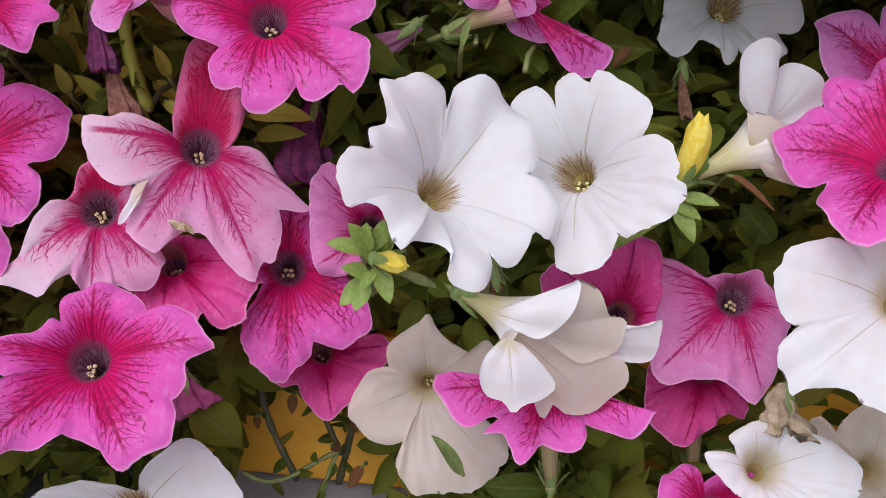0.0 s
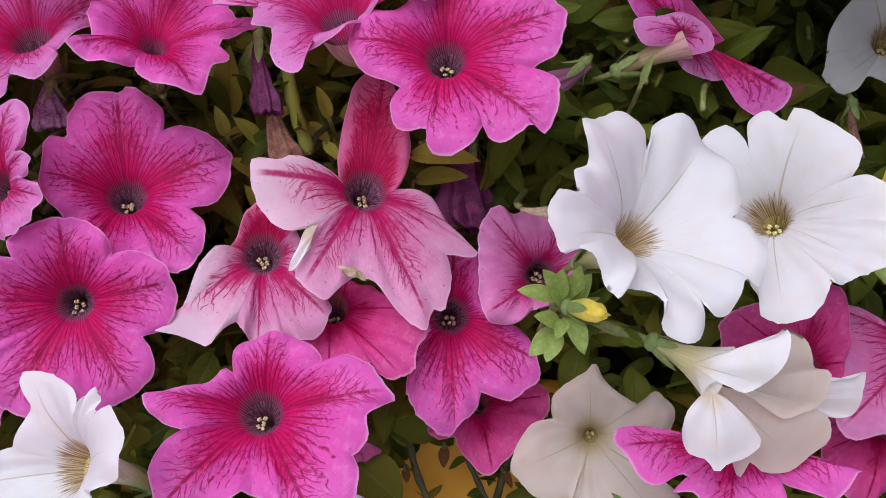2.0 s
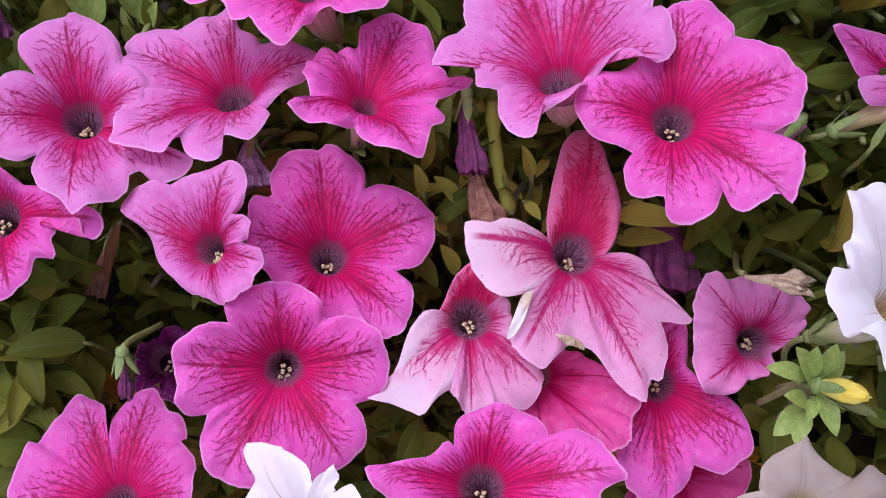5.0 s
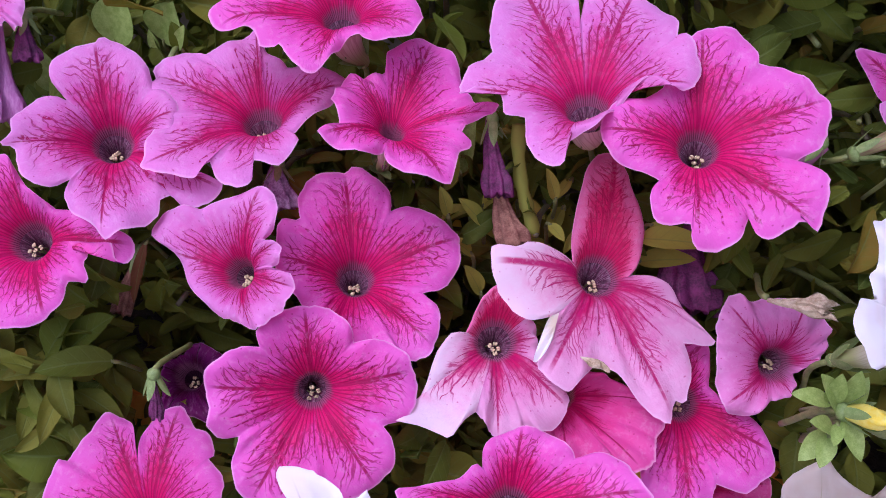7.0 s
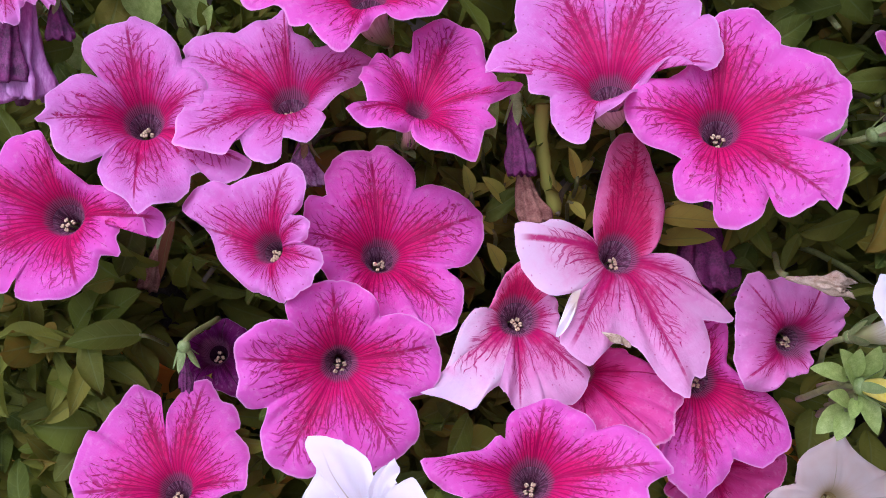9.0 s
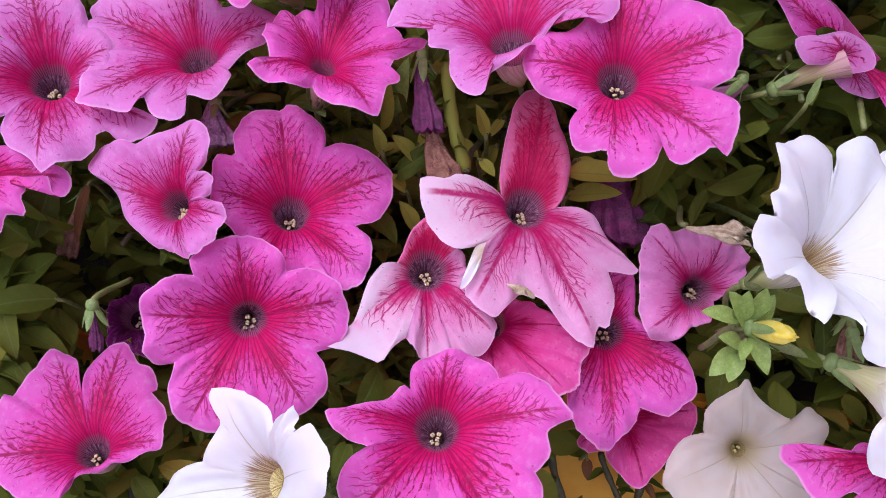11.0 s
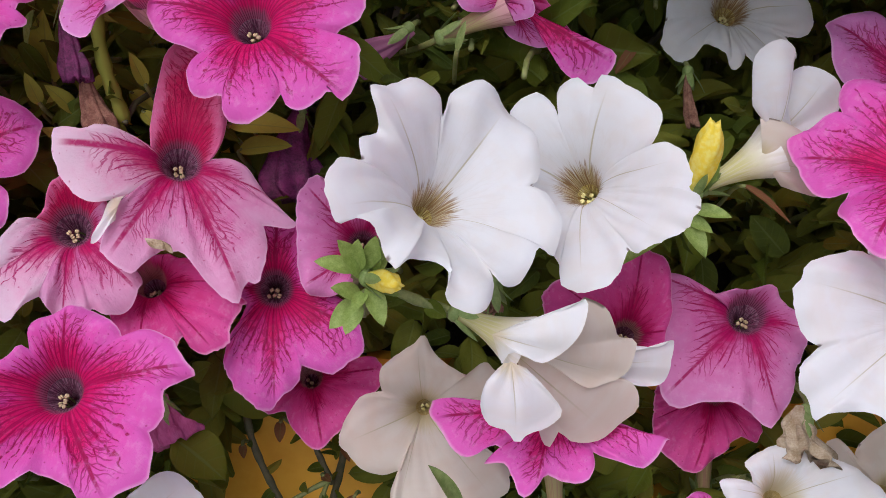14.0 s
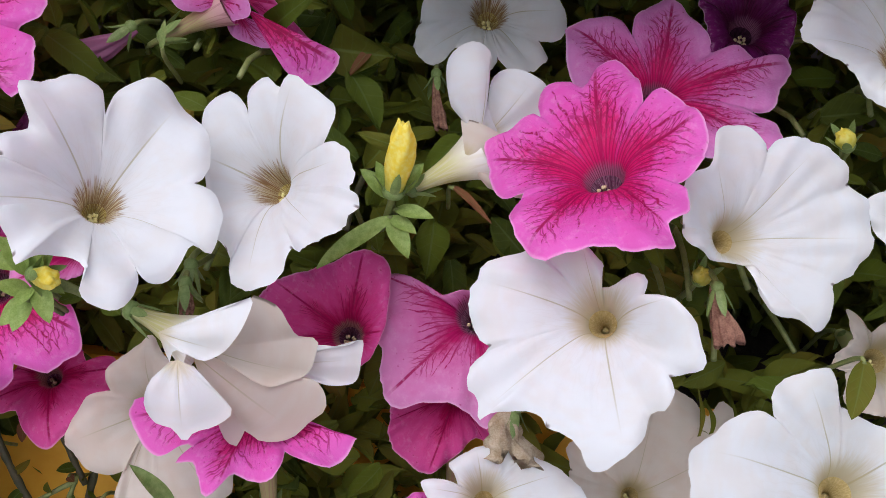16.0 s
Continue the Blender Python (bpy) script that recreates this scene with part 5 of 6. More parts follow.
def clear(p, slack=0.010):
    """Whether a leaf at p stays behind every flower that it could hide."""
    x, v, q = p.x, p.dot(ABOVE), p.dot(AHEAD)
    if any((gx - x) ** 2 + (gv - v) ** 2 < r * r for gx, gv, r in GAPS):
        return False
    for hx, hv, hq, r in HEADS:
        if (hx - x) ** 2 + (hv - v) ** 2 < (r + 0.016) ** 2 and q < hq + slack:
            return False
    return behind(p)


def behind(p, gap=0.007):
    """Whether p lies behind the plane of each flower that it faces."""
    for c, n, r in PLANES:
        rel = p - c
        h = rel.dot(n)
        out = (rel - n * h).length
        if -gap < h < 0.07 and out < r + 0.004 or -0.035 < h < 0.01 and out < 0.022:
            return False
    return True


def leaf_clear(m):
    """Whether a leaf in pose m, base to tip, keeps off the flowers."""
    return all(behind(m @ Vector((0, y, -0.002))) for y in (0.008, 0.016, 0.024))


def leaf_pose(p, rng, scale):
    out = Vector((rng.uniform(-1, 1), rng.uniform(-1.0, 0.15), rng.uniform(-0.75, 0.7))).normalized()
    up = Vector((rng.uniform(-0.8, 0.8), -0.6 + rng.uniform(-0.7, 0.6), 0.7 + rng.uniform(-0.7, 0.4)))
    return aim(p, out, up, rng.uniform(-0.9, 0.9)) @ Matrix.Diagonal((scale * rng.uniform(0.7, 1.2), scale, scale * rng.uniform(0.6, 1.6), 1))


LEAVES = [blade_mesh("leaf", 0.024, wd, LEAF, c, f, 9, tp, w, sd) for wd, c, f, tp, w, sd in
          ((0.0135, 0.10, 0.40, 0.75, 0.10, 0), (0.0110, 0.24, 0.30, 0.70, 0.14, 1), (0.0150, -0.10, 0.45, 0.80, 0.12, 2), (0.0095, 0.34, 0.55, 0.75, 0.16, 3),
           (0.0125, 0.05, 0.20, 0.65, 0.18, 4), (0.0120, 0.50, 0.30, 0.75, 0.20, 5), (0.0080, -0.20, 0.50, 0.90, 0.12, 6), (0.0160, 0.30, 0.50, 0.85, 0.22, 7))]

plants = []
for k in range(7):
    x = -0.39 + 0.13 * k
    plants.append(thing("petunia_plant", pose(x, 0.36, 0.94), "leafy green petunia plant rooted in the ochre planter", "plant", "petunia plants"))

rng = random.Random(5)
count = [0] * 7
made = 0
for tries in range(26000):
    x, v = rng.uniform(-0.43, 0.43), rng.uniform(0.84, 1.27)
    q = bank(x, v) + 0.016 + 0.075 * rng.random() ** 1.2
    p = Vector((x, 0, 0)) + ABOVE * v + AHEAD * q
    if not clear(p):
        continue
    k = min(max(int((x + 0.455) / 0.13), 0), 6)
    if count[k] >= 290:
        continue
    m = leaf_pose(p, rng, rng.uniform(0.55, 1.25))
    if not leaf_clear(m):
        continue
    count[k] += 1
    part("leaf", rng.choice(LEAVES), plants[k], m=plants[k].matrix_basis.inverted() @ m)
    made += 1


def stems_for(plant, k, rng):
    """The stems that carry the leaves, from the soil to the front of the bank."""
    inv = plant.matrix_basis.inverted()
    root = plant.matrix_basis.translation
    for i in range(17):
        x = root.x + rng.uniform(-0.09, 0.09)
        v = rng.uniform(1.0, 1.24)
        p = Vector((x, 0, 0)) + ABOVE * v + AHEAD * (bank(x, v) + rng.uniform(0.014, 0.045))
        if not behind(p):
            continue
        a = root + Vector((rng.uniform(-0.03, 0.03), rng.uniform(-0.02, 0.02), 0))
        pts = [inv @ q for q in bend(a, (0, -0.02, 0.12), p, (rng.uniform(-0.02, 0.02), -0.05, -0.03), 14)]
        vv, f, s, an = sweep(pts, [0.0022 - 0.0009 * j / 13 for j in range(14)], 7)
        part("stem", mesh_of("stem", vv, f, rng.choice((STEM, STEM, STEM_DARK))), plant)


for k, plant in enumerate(plants):
    stems_for(plant, k, rng)

# the deep mass of leaves, too many to count
rng = random.Random(8)
src = LEAVES[1]
base_v = np.array([v.co[:] for v in src.vertices])
base_f = [tuple(p.vertices) for p in src.polygons]
mid0 = np.zeros(len(base_v), np.float32)
src.attributes["mid"].data.foreach_get("value", mid0)
s0 = np.zeros(len(base_v), np.float32)
src.attributes["s"].data.foreach_get("value", s0)
vs, fs, k = [], [], 0
while k < 9000:
    x, v = rng.uniform(-0.62, 0.62), rng.uniform(0.82, 1.40)
    q = bank(x, v) + 0.06 + 0.16 * rng.random()
    # the topmost leaves reach forward out of view, added to block light from above
    if v > 1.24 + 0.05 * rng.random():
        q = rng.uniform(-0.30, -0.02)
        if x < -0.1 and rng.random() < 0.65:
            continue
    p = Vector((x, 0, 0)) + ABOVE * v + AHEAD * q
    if p.z < 0.955 and p.y > 0.2 or not clear(p, 0.03):
        if rng.random() < 0.9:
            continue
    m = leaf_pose(p, rng, rng.uniform(0.7, 1.4))
    if not leaf_clear(m):
        continue
    m = np.array(m)
    vs.append(base_v @ m[:3, :3].T + m[:3, 3])
    off = k * len(base_v)
    fs += [tuple(i + off for i in f) for f in base_f]
    k += 1
far = 0
while far < 3600:
    x, v = rng.uniform(-0.70, 0.70), rng.uniform(1.02, 1.36)
    p = Vector((x, 0, 0)) + ABOVE * v + AHEAD * (bank(x, v) + rng.uniform(0.17, 0.34))
    m = np.array(leaf_pose(p, rng, rng.uniform(1.0, 1.6)))
    vs.append(base_v @ m[:3, :3].T + m[:3, 3])
    fs += [tuple(i + k * len(base_v) for i in f) for f in base_f]
    k, far = k + 1, far + 1
# unseen leaves added overhead to shade the bank's back, and what hangs down before the planter
more = 0
while more < 4200:
    if more < 2700:
        p = Vector((rng.uniform(0.0, 0.62), rng.uniform(0.13, 0.50), rng.uniform(1.20, 1.30)))
    else:
        p = Vector((rng.uniform(-0.60, 0.60) if more < 3900 else rng.uniform(-0.45, -0.06), rng.uniform(0.145, 0.200) if more < 3900 else rng.uniform(0.175, 0.203), rng.uniform(0.87, 1.0) if more < 3900 else rng.uniform(0.93, 1.0)))
        if not clear(p, 0.02):
            more += rng.random() < 0.02
            continue
    m = np.array(leaf_pose(p, rng, rng.uniform(0.8, 1.5)))
    vs.append(base_v @ m[:3, :3].T + m[:3, 3])
    fs += [tuple(i + k * len(base_v) for i in f) for f in base_f]
    k, more = k + 1, more + 1
me = mesh_of("foliage", np.concatenate(vs), fs, LEAF_FAR, True, {"mid": np.tile(mid0, k), "s": np.tile(s0, k)})
tagged(new("foliage", me), "dense mass of dark green petunia leaves, with unseen ones added overhead for shade", "foliage", kind="stuff")


# ---- planter, ledge and ground ----
def box_bm(x0, x1, y0, y1, z0, z1, bevel=0.0):
    bm = bmesh.new()
    bmesh.ops.create_cube(bm, size=1.0, matrix=Matrix.Translation(((x0 + x1) / 2, (y0 + y1) / 2, (z0 + z1) / 2)) @ Matrix.Diagonal((x1 - x0, y1 - y0, z1 - z0, 1)))
    if bevel:
        bmesh.ops.bevel(bm, geom=bm.edges[:], offset=bevel, segments=2, affect="EDGES")
    return bm


planter = thing("planter", pose(0, 0.36, 0.850), "long ochre painted planter full of petunias", "planter")
pi = planter.matrix_basis.inverted()


def planter_part(name, bm, mat):
    bmesh.ops.transform(bm, matrix=pi, verts=bm.verts[:])
    part(name, bpy_clean(bm, name, mat), planter)


planter_part("front_panel", box_bm(-0.75, 0.75, 0.205, 0.220, 0.858, 0.955, 0.003), OCHRE)
planter_part("back_panel", box_bm(-0.75, 0.75, 0.585, 0.600, 0.858, 0.955, 0.003), OCHRE)
planter_part("side_panel", box_bm(-0.765, -0.7505, 0.205, 0.600, 0.858, 0.955, 0.003), OCHRE)
planter_part("side_panel", box_bm(0.7505, 0.765, 0.205, 0.600, 0.858, 0.955, 0.003), OCHRE)
planter_part("bottom", box_bm(-0.75, 0.75, 0.2205, 0.5845, 0.850, 0.868), OCHRE)
planter_part("soil", box_bm(-0.749, 0.749, 0.2205, 0.5845, 0.8685, 0.932), SOIL)

ledge = tagged(new("ledge", bpy_clean(box_bm(-3, 3, 0.02, 0.61, 0.0, 0.850, 0.008), "ledge", STONE)), "pale grey stone ledge under the planter", "wall", kind="structure")
wall = tagged(new("wall_north", bpy_clean(box_bm(-3, 3, 0.612, 0.81, 0.0, 2.8), "wall_north", WALL)), "unseen wall added behind the plants, dark brown for the shaded gaps", "wall", kind="structure")
gb = bmesh.new()
bmesh.ops.create_grid(gb, x_segments=4, y_segments=4, size=400)
ground = tagged(new("ground", bpy_clean(gb, "ground", PAVING)), "grey paved ground", "ground", kind="structure")


# ---- buds, leaves by the flowers, and spent flowers ----
def single_leaf(base, tip, wide, mat, label, curl=0.12, up=(0, -0.6, 0.8)):
    """A leaf of its own from base to tip."""
    a, b = Vector(base), Vector(tip)
    d = b - a
    me = blade_mesh("blade", d.length * 1.03, d.length * wide, mat, curl, 0.3, 10, 0.9, 0.04, a.x * 90)
    top = thing("leaf", aim(a, d + Vector(up) * d.length * curl * 0.6, up), label, "leaf", "leaves by the flowers")
    part("blade", me, top)
    d2 = top.matrix_basis.inverted().to_3x3() @ Vector((0, 0.03, -0.02))
    v, f, s, an = sweep(bend((0, 0.001, 0), (0, -0.006, 0), d2, d2 * 0.4, 6), [0.0010] * 6, 6)
    part("leaf_stalk", mesh_of("leaf_stalk", v, f, STEM), top)


G = "small hairy green petunia leaf beside a bud"
O = "yellowing olive petunia leaf below the flowers"
single_leaf((0.0262, 0.0850, 1.0585), (0.0124, 0.0820, 1.0621), 0.49, HAIRY, G)
single_leaf((0.0262, 0.0850, 1.0585), (0.0266, 0.0800, 1.0711), 0.54, HAIRY, G)
single_leaf((0.0291, 0.0860, 1.0463), (0.0187, 0.0800, 1.0375), 0.57, HAIRY, G)
single_leaf((0.0310, 0.0840, 1.0560), (0.0370, 0.0860, 1.0690), 0.54, HAIRY, G)
single_leaf((0.0291, 0.0840, 1.0485), (0.0194, 0.0780, 1.0544), 0.57, HAIRY, G)
single_leaf((0.0282, 0.0840, 1.0460), (0.0249, 0.0760, 1.0378), 0.61, HAIRY, G)
single_leaf((0.0316, 0.0840, 1.0536), (0.0380, 0.0760, 1.0426), 0.51, HAIRY, G)
single_leaf((0.0291, 0.0850, 1.0564), (0.0211, 0.0800, 1.0709), 0.49, HAIRY, G)
single_leaf((0.0312, 0.0850, 1.0579), (0.0324, 0.0800, 1.0729), 0.49, HAIRY, G)
single_leaf((0.0301, 0.0830, 1.0515), (0.0271, 0.0740, 1.0482), 0.50, HAIRY, G)
single_leaf((0.1512, 0.1400, 1.0796), (0.1387, 0.1450, 1.0885), 0.46, HAIRY, G)
single_leaf((0.1512, 0.1400, 1.0796), (0.1451, 0.1400, 1.0936), 0.46, HAIRY, G)
single_leaf((0.1534, 0.1400, 1.0810), (0.1628, 0.1450, 1.0936), 0.49, HAIRY, G)
single_leaf((0.1519, 0.1400, 1.0712), (0.1252, 0.1300, 1.0512), 0.24, HAIRY, G)
single_leaf((0.1519, 0.1400, 1.0712), (0.1609, 0.1300, 1.0590), 0.46, HAIRY, G)
single_leaf((0.1519, 0.1400, 1.0712), (0.1630, 0.1350, 1.0677), 0.49, HAIRY, G)
single_leaf((0.1539, 0.1400, 1.0750), (0.1691, 0.1350, 1.0750), 0.41, HAIRY, G)
single_leaf((0.0747, 0.1050, 0.9471), (0.0616, 0.0950, 0.9711), 0.24, SEPAL, "narrow green leaf lying across a white petal")
single_leaf((-0.0385, 0.1700, 1.0822), (-0.0096, 0.1650, 1.0851), 0.42, LEAF_OLIVE, O)
single_leaf((-0.0363, 0.1800, 1.0679), (-0.0141, 0.1750, 1.0743), 0.45, LEAF_OLIVE, O)
single_leaf((-0.1145, 0.2200, 1.0664), (-0.0980, 0.2150, 1.0583), 0.45, LEAF_OLIVE, O, 0.35)
single_leaf((-0.0721, 0.2000, 1.0825), (-0.0781, 0.2000, 1.0677), 0.50, LEAF_OLIVE, O, 0.30)
single_leaf((-0.2687, 0.1500, 1.0013), (-0.3000, 0.1400, 0.9990), 0.50, LEAF, "broad green petunia leaf with a curled tip", 0.30)
single_leaf((-0.3011, 0.1700, 0.9929), (-0.2776, 0.1650, 1.0163), 0.55, LEAF, "broad green petunia leaf under a pink flower")
single_leaf((-0.3165, 0.2300, 1.1332), (-0.2947, 0.2250, 1.1493), 0.60, LEAF, "broad light green petunia leaf above the flowers")
single_leaf((-0.2522, 0.2000, 1.1375), (-0.2547, 0.1950, 1.1502), 0.60, LEAF, "small light green petunia leaf above the flowers")
single_leaf((0.1447, 0.1600, 1.0583), (0.1486, 0.1400, 1.0564), 0.35, LEAF, "small green leaf behind a white flower")
single_leaf((0.0544, 0.1600, 1.1246), (0.0561, 0.1550, 1.1369), 0.25, SEPAL, "narrow green leaf at a flower stalk")
single_leaf((0.3325, 0.0900, 1.0533), (0.3294, 0.0800, 1.0349), 0.50, LEAF, "green petunia leaf over a shaded white flower")


LEAF_DRY = leaf_mat("leaf_dry", (0.18, 0.075, 0.030), (0.10, 0.042, 0.020), (0.24, 0.13, 0.05))
rng = random.Random(33)
for x, y, z, mat, label in ((-0.030, 0.165, 0.925, LEAF_DRY, "dry brown leaf among the bare stems"), (0.010, 0.160, 0.915, LEAF_DRY, "dry brown leaf among the bare stems"),
                            (0.018, 0.165, 0.930, LEAF_DRY, "dry brown leaf among the bare stems"), (-0.012, 0.165, 0.940, LEAF_DRY, "dry brown leaf among the bare stems"),
                            (0.026, 0.160, 0.905, LEAF_DRY, "dry brown leaf among the bare stems"), (-0.105, 0.215, 1.070, LEAF_OLIVE, O), (-0.092, 0.205, 1.082, LEAF_OLIVE, O),
                            (-0.118, 0.215, 1.050, LEAF_OLIVE, O), (-0.086, 0.215, 1.060, LEAF_OLIVE, O), (-0.062, 0.205, 1.072, LEAF_OLIVE, O), (-0.070, 0.205, 1.095, LEAF_OLIVE, O)):
    single_leaf((x, y, z), (x + rng.uniform(-0.014, 0.014), y - 0.006, z + rng.uniform(-0.012, 0.008) - 0.004), rng.uniform(0.40, 0.60), mat, label, rng.uniform(0.1, 0.4))


P = "broad light green petunia leaf above the flowers"
single_leaf((-0.2914, 0.2150, 1.1358), (-0.2842, 0.2050, 1.1594), 0.85, HAIRY, P, 0.1, (0, -0.95, 0.3))
single_leaf((-0.2693, 0.2200, 1.1376), (-0.2609, 0.2100, 1.1565), 0.95, HAIRY, P, 0.1, (0, -0.95, 0.3))
single_leaf((-0.2638, 0.2000, 1.1357), (-0.2658, 0.1950, 1.1460), 0.42, HAIRY, "narrow upright light green leaf behind a pink flower", 0.1, (0, -0.95, 0.3))
single_leaf((-0.2553, 0.2000, 1.1370), (-0.2498, 0.1950, 1.1494), 0.42, HAIRY, "narrow upright light green leaf behind a pink flower", 0.1, (0, -0.95, 0.3))
single_leaf((-0.3125, 0.2000, 1.1136), (-0.3190, 0.1900, 1.1328), 0.60, HAIRY, "light green petunia leaf beside a wilting flower", 0.2, (0, -0.9, 0.4))


O2 = "upright light green petunia leaf among the stems"
D2 = "narrow dried red-brown petunia leaf"
single_leaf((-0.1283, 0.2050, 1.0840), (-0.1267, 0.1900, 1.1156), 0.42, LEAF_OLIVE, O, 0.15)
single_leaf((-0.1209, 0.2050, 1.0929), (-0.1167, 0.1950, 1.1197), 0.36, HAIRY, O2, 0.10)
single_leaf((-0.1393, 0.2050, 1.0965), (-0.1321, 0.1950, 1.1167), 0.40, HAIRY, O2, 0.10)
single_leaf((-0.1087, 0.2000, 1.0791), (-0.0988, 0.1900, 1.0941), 0.50, LEAF_OLIVE, O, 0.30)
single_leaf((-0.1270, 0.1900, 1.0731), (-0.1156, 0.1800, 1.0845), 0.50, LEAF_OLIVE, O, 0.30)
single_leaf((0.1350, 0.2150, 1.1247), (0.1256, 0.2050, 1.1128), 0.28, LEAF_DRY, D2, 0.20)
single_leaf((0.1759, 0.1500, 1.0836), (0.1917, 0.1350, 1.0772), 0.16, LEAF_DRY, D2, 0.25)
single_leaf((0.1213, 0.1450, 1.0757), (0.1207, 0.1350, 1.0609), 0.30, LEAF_DRY, D2, 0.20)
single_leaf((-0.2642, 0.1800, 1.0492), (-0.2678, 0.1700, 1.0236), 0.22, LEAF_DRY, D2, 0.25)
single_leaf((-0.1106, 0.1760, 1.0640), (-0.1178, 0.1700, 1.0725), 0.60, LEAF_OLIVE, O, 0.25)
single_leaf((-0.1071, 0.1760, 1.0788), (-0.1150, 0.1700, 1.0911), 0.50, LEAF_OLIVE, O, 0.25)
single_leaf((-0.0776, 0.1760, 1.0821), (-0.0707, 0.1700, 1.0778), 0.55, LEAF_OLIVE, O, 0.25)
single_leaf((-0.1048, 0.1760, 1.0458), (-0.1100, 0.1700, 1.0595), 0.50, LEAF_OLIVE, O, 0.25)
single_leaf((-0.0343, 0.1760, 1.0869), (-0.0226, 0.1700, 1.0833), 0.50, LEAF_OLIVE, O, 0.25)
single_leaf((-0.1223, 0.1760, 1.0810), (-0.1245, 0.1700, 1.0939), 0.45, LEAF_OLIVE, O, 0.25)
single_leaf((-0.0763, 0.1760, 1.0937), (-0.0796, 0.1700, 1.1073), 0.42, LEAF_OLIVE, O, 0.25)


def bud(base, tip, mat, label, fat, stalk):
    """A closed bud: a furled, ribbed body with a torn end, in its sepals, on a stalk."""
    a, b = Vector(base), Vector(tip)
    d = b - a
    top = thing("flower_bud", aim(a, d), label, "bud", "flower buds")
    L = d.length
    n, k = 15, 20
    verts, faces = [], []
    for i in range(n + 1):
        t = i / n
        r = fat * (0.45 + 0.75 * math.sin(math.pi * min(t * 0.72 + 0.12, 1)) ** 1.2) * (1.0 if t < 0.75 else 1.0 - 0.45 * ((t - 0.75) / 0.25) ** 1.5)
        for j in range(k):
            q = 2 * math.pi * j / k
            rr = r * (1 + 0.16 * (t ** 0.7) * math.cos(5 * (q + 1.6 * t)))
            y = t * L + (0.0006 * math.cos(5 * q + 1) + 0.0008 * math.sin(2 * q) if i == n else 0)
            verts.append(Vector((rr * math.cos(q) + 0.10 * L * t ** 3, y, rr * math.sin(q))))
    for i in range(n):
        for j in range(k):
            q = (j + 1) % k
            faces.append((i * k + j, (i + 1) * k + j, (i + 1) * k + q, i * k + q))
    verts.append(Vector((0.10 * L, L * 0.97, 0)))
    for j in range(k):
        faces.append((n * k + j, len(verts) - 1, n * k + (j + 1) % k))
    part("bud_body", mesh_of("bud_body", verts, faces, mat), top)
    calyx(top, Vector((0, 0.0005, 0)), Vector((0, -1, 0)), rng, 0.8, fat * 0.80)
    e = top.matrix_basis.inverted() @ Vector(stalk)
    v, f, s, an = sweep(bend((0, 0, 0), (0, -0.01, 0), e, e * 0.3, 8), [0.0014] * 8, 7)
    part("stalk", mesh_of("stalk", v, f, STEM), top)


rng = random.Random(21)
bud((0.0301, 0.0840, 1.0563), (0.0440, 0.0725, 1.0608), BUD_YELLOW, "yellow opening petunia bud among small green leaves", 0.0032, (0.0242, 0.1300, 1.0237))
bud((0.1523, 0.1370, 1.0819), (0.1563, 0.1330, 1.1135), BUD_YELLOW, "tall bright yellow closed petunia bud", 0.0046, (0.1452, 0.1700, 1.0450))
bud((0.3396, 0.1700, 1.1132), (0.3348, 0.1650, 1.1202), BUD_YELLOW, "small yellow-green bud beside a dried bloom", 0.0034, (0.3400, 0.2000, 1.0900))
bud((0.2839, 0.1500, 1.0540), (0.2845, 0.1450, 1.0600), BUD_YELLOW, "small yellow-green bud in the leaves", 0.0034, (0.2850, 0.1800, 1.0300))


def spent(base, tip, wide, mat, label, sepals=True):
    """A spent bloom: a shrivelled, pleated trumpet that hangs from its calyx."""
    a, b = Vector(base), Vector(tip)
    d = b - a
    L = d.length
    top = thing("spent_flower", aim(a, d, (0, -1, 0.2)), label, "spent flower", "spent flowers")
    n, k = 24, 48
    rag = 1.1 if mat is STRAW else 0.40
    sd = a.x * 70 + a.z * 30
    verts, faces = [], []
    for i in range(n + 1):
        t = i / n
        r = wide * (0.22 + 0.78 * t ** 1.1) * (1 - 0.25 * max(0, t - 0.8) / 0.2)
        for j in range(k):
            q = 2 * math.pi * j / k
            pleat = 1 + 0.34 * t * math.cos(8 * q + 2.6 * t + sd) + rag * t * noise.noise(Vector((math.cos(q) * (1 + rag), math.sin(q) * (1 + rag) + sd, t * 4)))
            y = t * L * (1 + 0.3 * rag * t * noise.noise(Vector((math.cos(q) * 2 + sd, math.sin(q) * 2, 3))))
            off = 0.25 * wide * math.sin(3 * t + sd)
            verts.append(Vector((r * pleat * math.cos(q) + off, y, 0.62 * r * pleat * math.sin(q))))
    for i in range(n):
        for j in range(k):
            q = (j + 1) % k
            faces.append((i * k + j, (i + 1) * k + j, (i + 1) * k + q, i * k + q))
    verts.append(Vector((0, L * 0.86, 0)))
    for j in range(k):
        faces.append((n * k + j, len(verts) - 1, n * k + (j + 1) % k))
    part("shrivelled_petals", mesh_of("shrivelled_petals", verts, faces, mat), top)
    if sepals:
        calyx(top, Vector((0, 0.0005, 0)), Vector((0, -1, 0)), rng, 0.8)
    e = top.matrix_basis.inverted().to_3x3() @ Vector((0.002, 0.035, -0.004))
    v, f, s, an = sweep(bend((0, 0, 0), (0, -0.005, 0), e, e * 0.3, 8), [0.0013] * 8, 7)
    part("stalk", mesh_of("stalk", v, f, STEM), top)


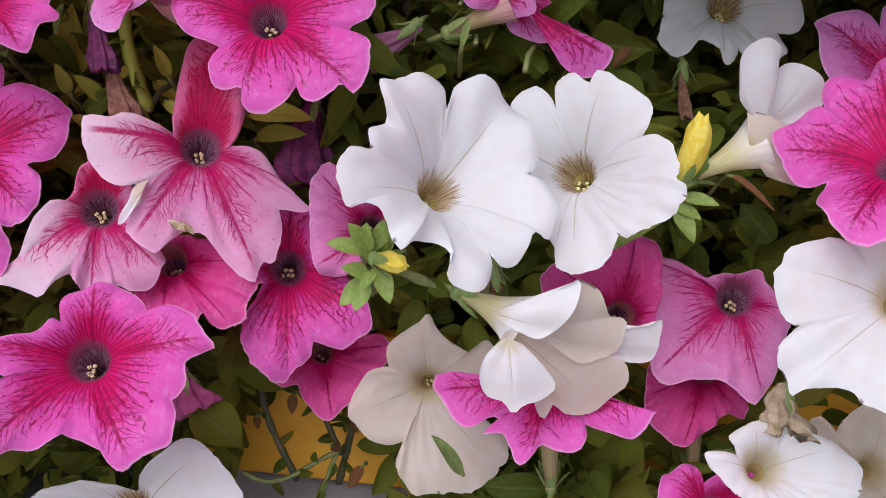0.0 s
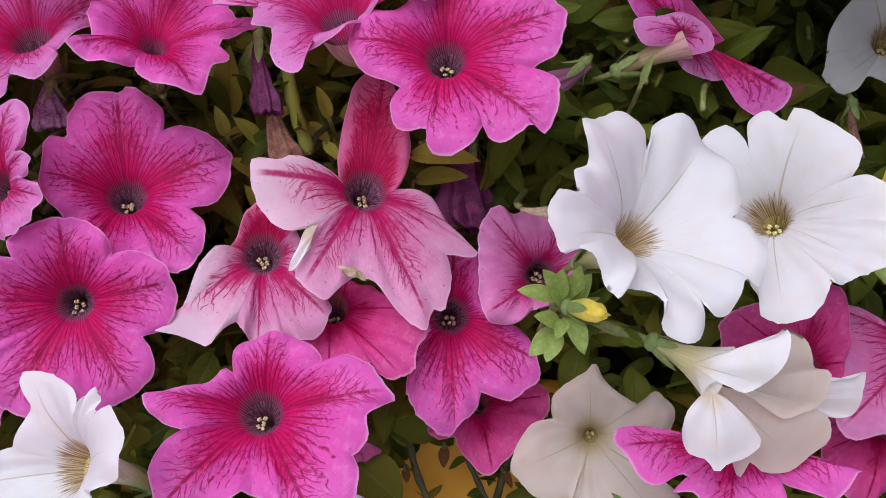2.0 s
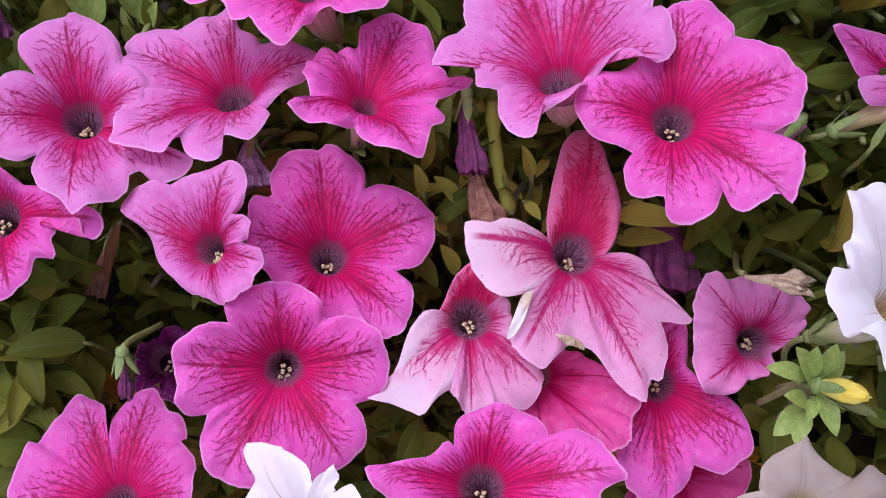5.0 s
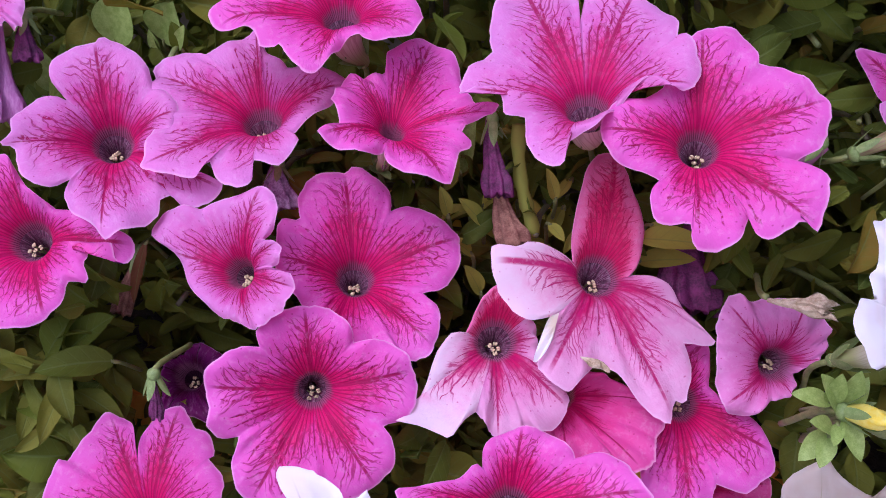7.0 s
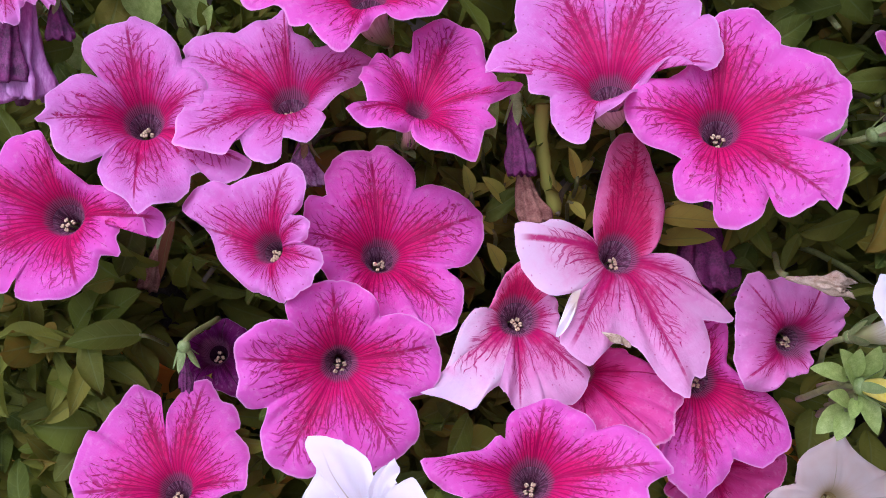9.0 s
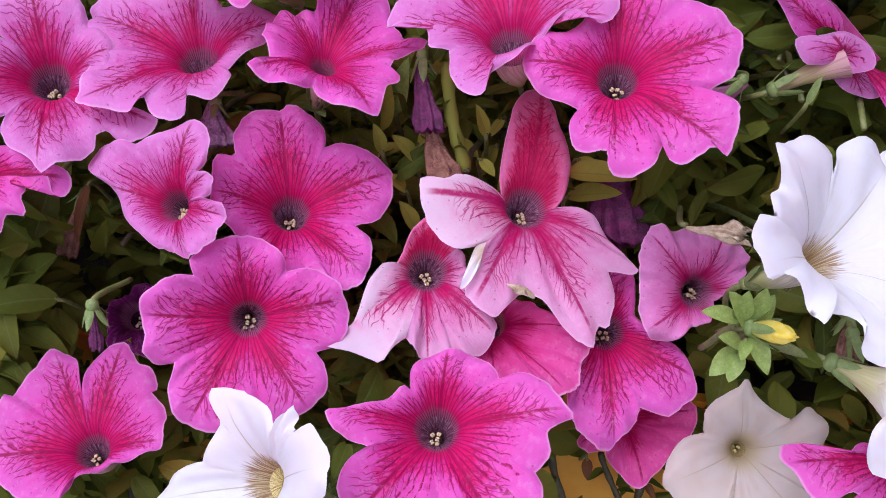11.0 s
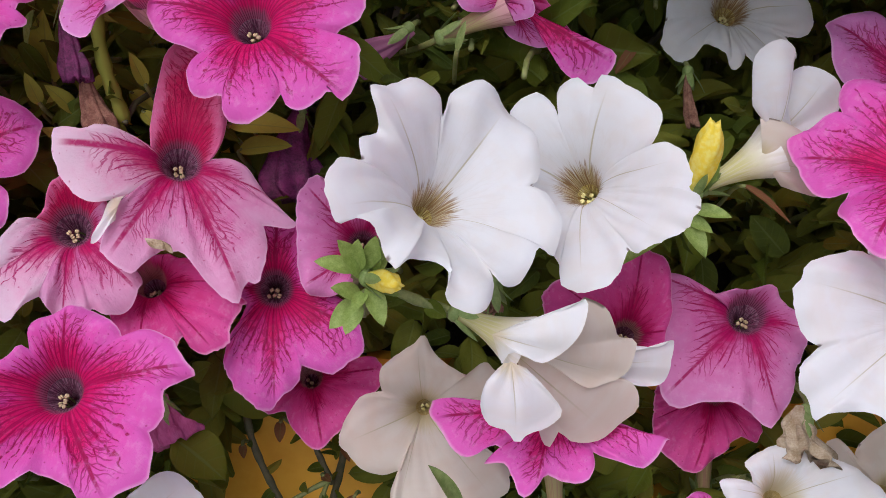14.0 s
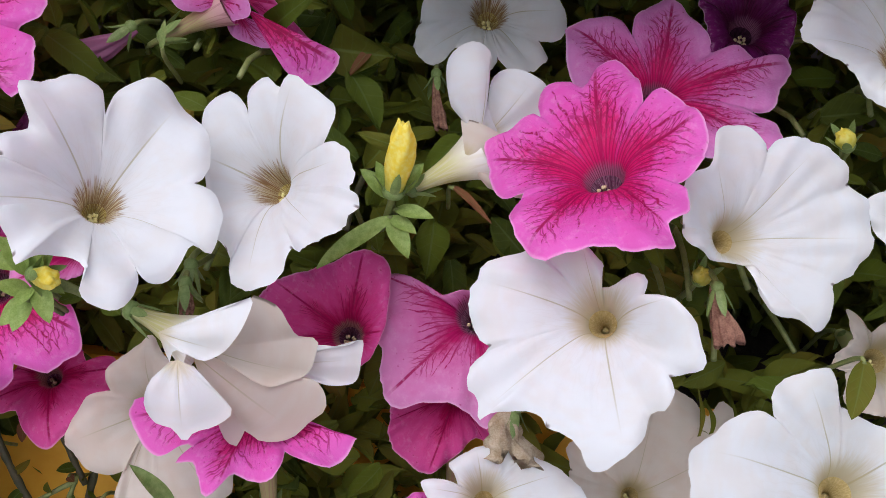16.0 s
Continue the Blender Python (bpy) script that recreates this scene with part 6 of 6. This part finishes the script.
GREY = plain_mat("faded_mauve", (0.16, 0.07, 0.14), (0.48, 0.36, 0.46), 150, 0.7, 0.8, 0.002, 0.15, (1, 1, 0.25))
spent((-0.0129, 0.2000, 1.0830), (-0.0100, 0.1800, 1.0470), 0.0165, WILT, "wilted dark purple petunia bloom hanging among leaves")
ROSE_WILT = plain_mat("wilted_rose", (0.34, 0.035, 0.15), (0.58, 0.14, 0.34), 120, 0.6, 0.6, 0.002, 0.3, (1, 0.3, 1))
spent((-0.0579, 0.1300, 0.9692), (-0.0473, 0.1200, 0.9545), 0.0120, ROSE_WILT, "half closed dull rose bloom drooping under a pink flower")
MAUVE_WILT = plain_mat("wilted_mauve", (0.34, 0.07, 0.27), (0.62, 0.30, 0.55), 120, 0.6, 0.8, 0.002, 0.25, (1, 0.3, 1))
spent((-0.3241, 0.1650, 1.1497), (-0.3169, 0.1550, 1.1079), 0.0150, MAUVE_WILT, "wilted mauve petunia bloom hanging in wrinkled folds", False)
spent((-0.3292, 0.1580, 1.1489), (-0.3251, 0.1500, 1.1156), 0.0120, WILT, "shrivelled dark violet bloom hanging beside a wilted one", False)
spent((-0.3069, 0.1650, 1.1530), (-0.3047, 0.1600, 1.1345), 0.0060, WILT, "drooping dark violet petals of a wilted bloom")
spent((-0.1063, 0.1700, 1.1286), (-0.1017, 0.1630, 1.0960), 0.0062, WILT, "wilted blackish purple bloom with a torn edge")
spent((-0.0996, 0.1720, 1.1003), (-0.0927, 0.1660, 1.0733), 0.0075, DRY, "dried reddish brown bloom on a stem", False)
spent((0.0335, 0.1900, 1.1270), (0.0120, 0.1850, 1.1080), 0.0080, VIOLET, "folded dark violet bloom against the leaves")
spent((0.0109, 0.1380, 1.0744), (0.0336, 0.1320, 1.0739), 0.0038, STRAW, "dried straw-coloured bloom lying on a pink flower", False)
spent((-0.2754, 0.2000, 1.0382), (-0.2840, 0.1950, 1.0034), 0.0055, DRY, "dried red-brown bloom hanging in the leaves")
spent((0.0767, 0.1120, 1.0470), (0.0795, 0.1060, 1.0375), 0.0030, DRY, "thin dried brown bloom hanging below a white flower")
spent((0.1643, 0.2350, 1.1117), (0.1687, 0.2250, 1.0870), 0.0034, DRY, "curled dried red-brown bloom before dark leaves")
spent((0.2870, 0.1350, 1.0588), (0.2929, 0.1250, 1.0369), 0.0062, DRY, "dried brown bloom with a pale flared mouth")
spent((0.0769, 0.1200, 1.0513), (0.0771, 0.1150, 1.0316), 0.0030, DRY, "thin dried brown bloom hanging below a white flower")
spent((0.2112, 0.118, 1.0022), (0.2095, 0.105, 0.986), 0.0115, STRAW, "dried beige crumpled bloom under a white flower")
spent((-0.1963, 0.1650, 1.1000), (-0.1922, 0.1580, 1.0815), 0.0095, GREY, "curled faded mauve bloom behind pink flowers")
spent((-0.2278, 0.1000, 1.0270), (-0.2300, 0.1050, 1.0030), 0.0030, WILT, "faded mauve tube of a spent bloom in a star of sepals")


def bare_stem(a, b, r, mat, sway):
    pts = bend(a, Vector(sway), b, (Vector(b) - Vector(a)) * 0.3, 12)
    top = thing("stem", pose(*a), "bare brownish green stem among petunia flowers and leaves", "stem", "bare stems")
    v, f, s, an = sweep([p - Vector(a) for p in pts], [r * (1 + 0.15 * math.sin(i * 2.1)) for i in range(12)], 8)
    part("shoot", mesh_of("shoot", v, f, mat), top)
    for i in (3, 6, 8):
        p = pts[i] - Vector(a)
        part("leaf", LEAVES[i % 6], top, m=leaf_pose(p, rng, 0.42))


bare_stem((-0.0292, 0.1700, 0.9376), (-0.0074, 0.1600, 0.8917), 0.0019, STEM_DARK, (0.004, -0.004, -0.02))
bare_stem((-0.0039, 0.1800, 0.9346), (0.0141, 0.1700, 0.9033), 0.0016, STEM_DARK, (0.004, 0, -0.012))
bare_stem((-0.0333, 0.1500, 0.9009), (0.0136, 0.1600, 0.9120), 0.0013, STEM, (0.02, -0.004, -0.012))
bare_stem((0.0134, 0.1600, 0.9155), (0.0044, 0.1500, 0.8800), 0.0014, STEM, (-0.003, 0, -0.012))
bare_stem((0.0213, 0.1800, 0.9344), (0.0133, 0.1700, 0.8850), 0.0021, STEM_DARK, (-0.003, 0, -0.012))
bare_stem((-0.0952, 0.1720, 1.1257), (-0.0837, 0.1700, 1.0781), 0.0030, LEAF_OLIVE, (0.002, -0.002, -0.03))
bare_stem((0.0249, 0.0900, 1.0550), (0.0613, 0.0920, 1.0415), 0.0020, STEM, (0.012, 0.003, -0.006))
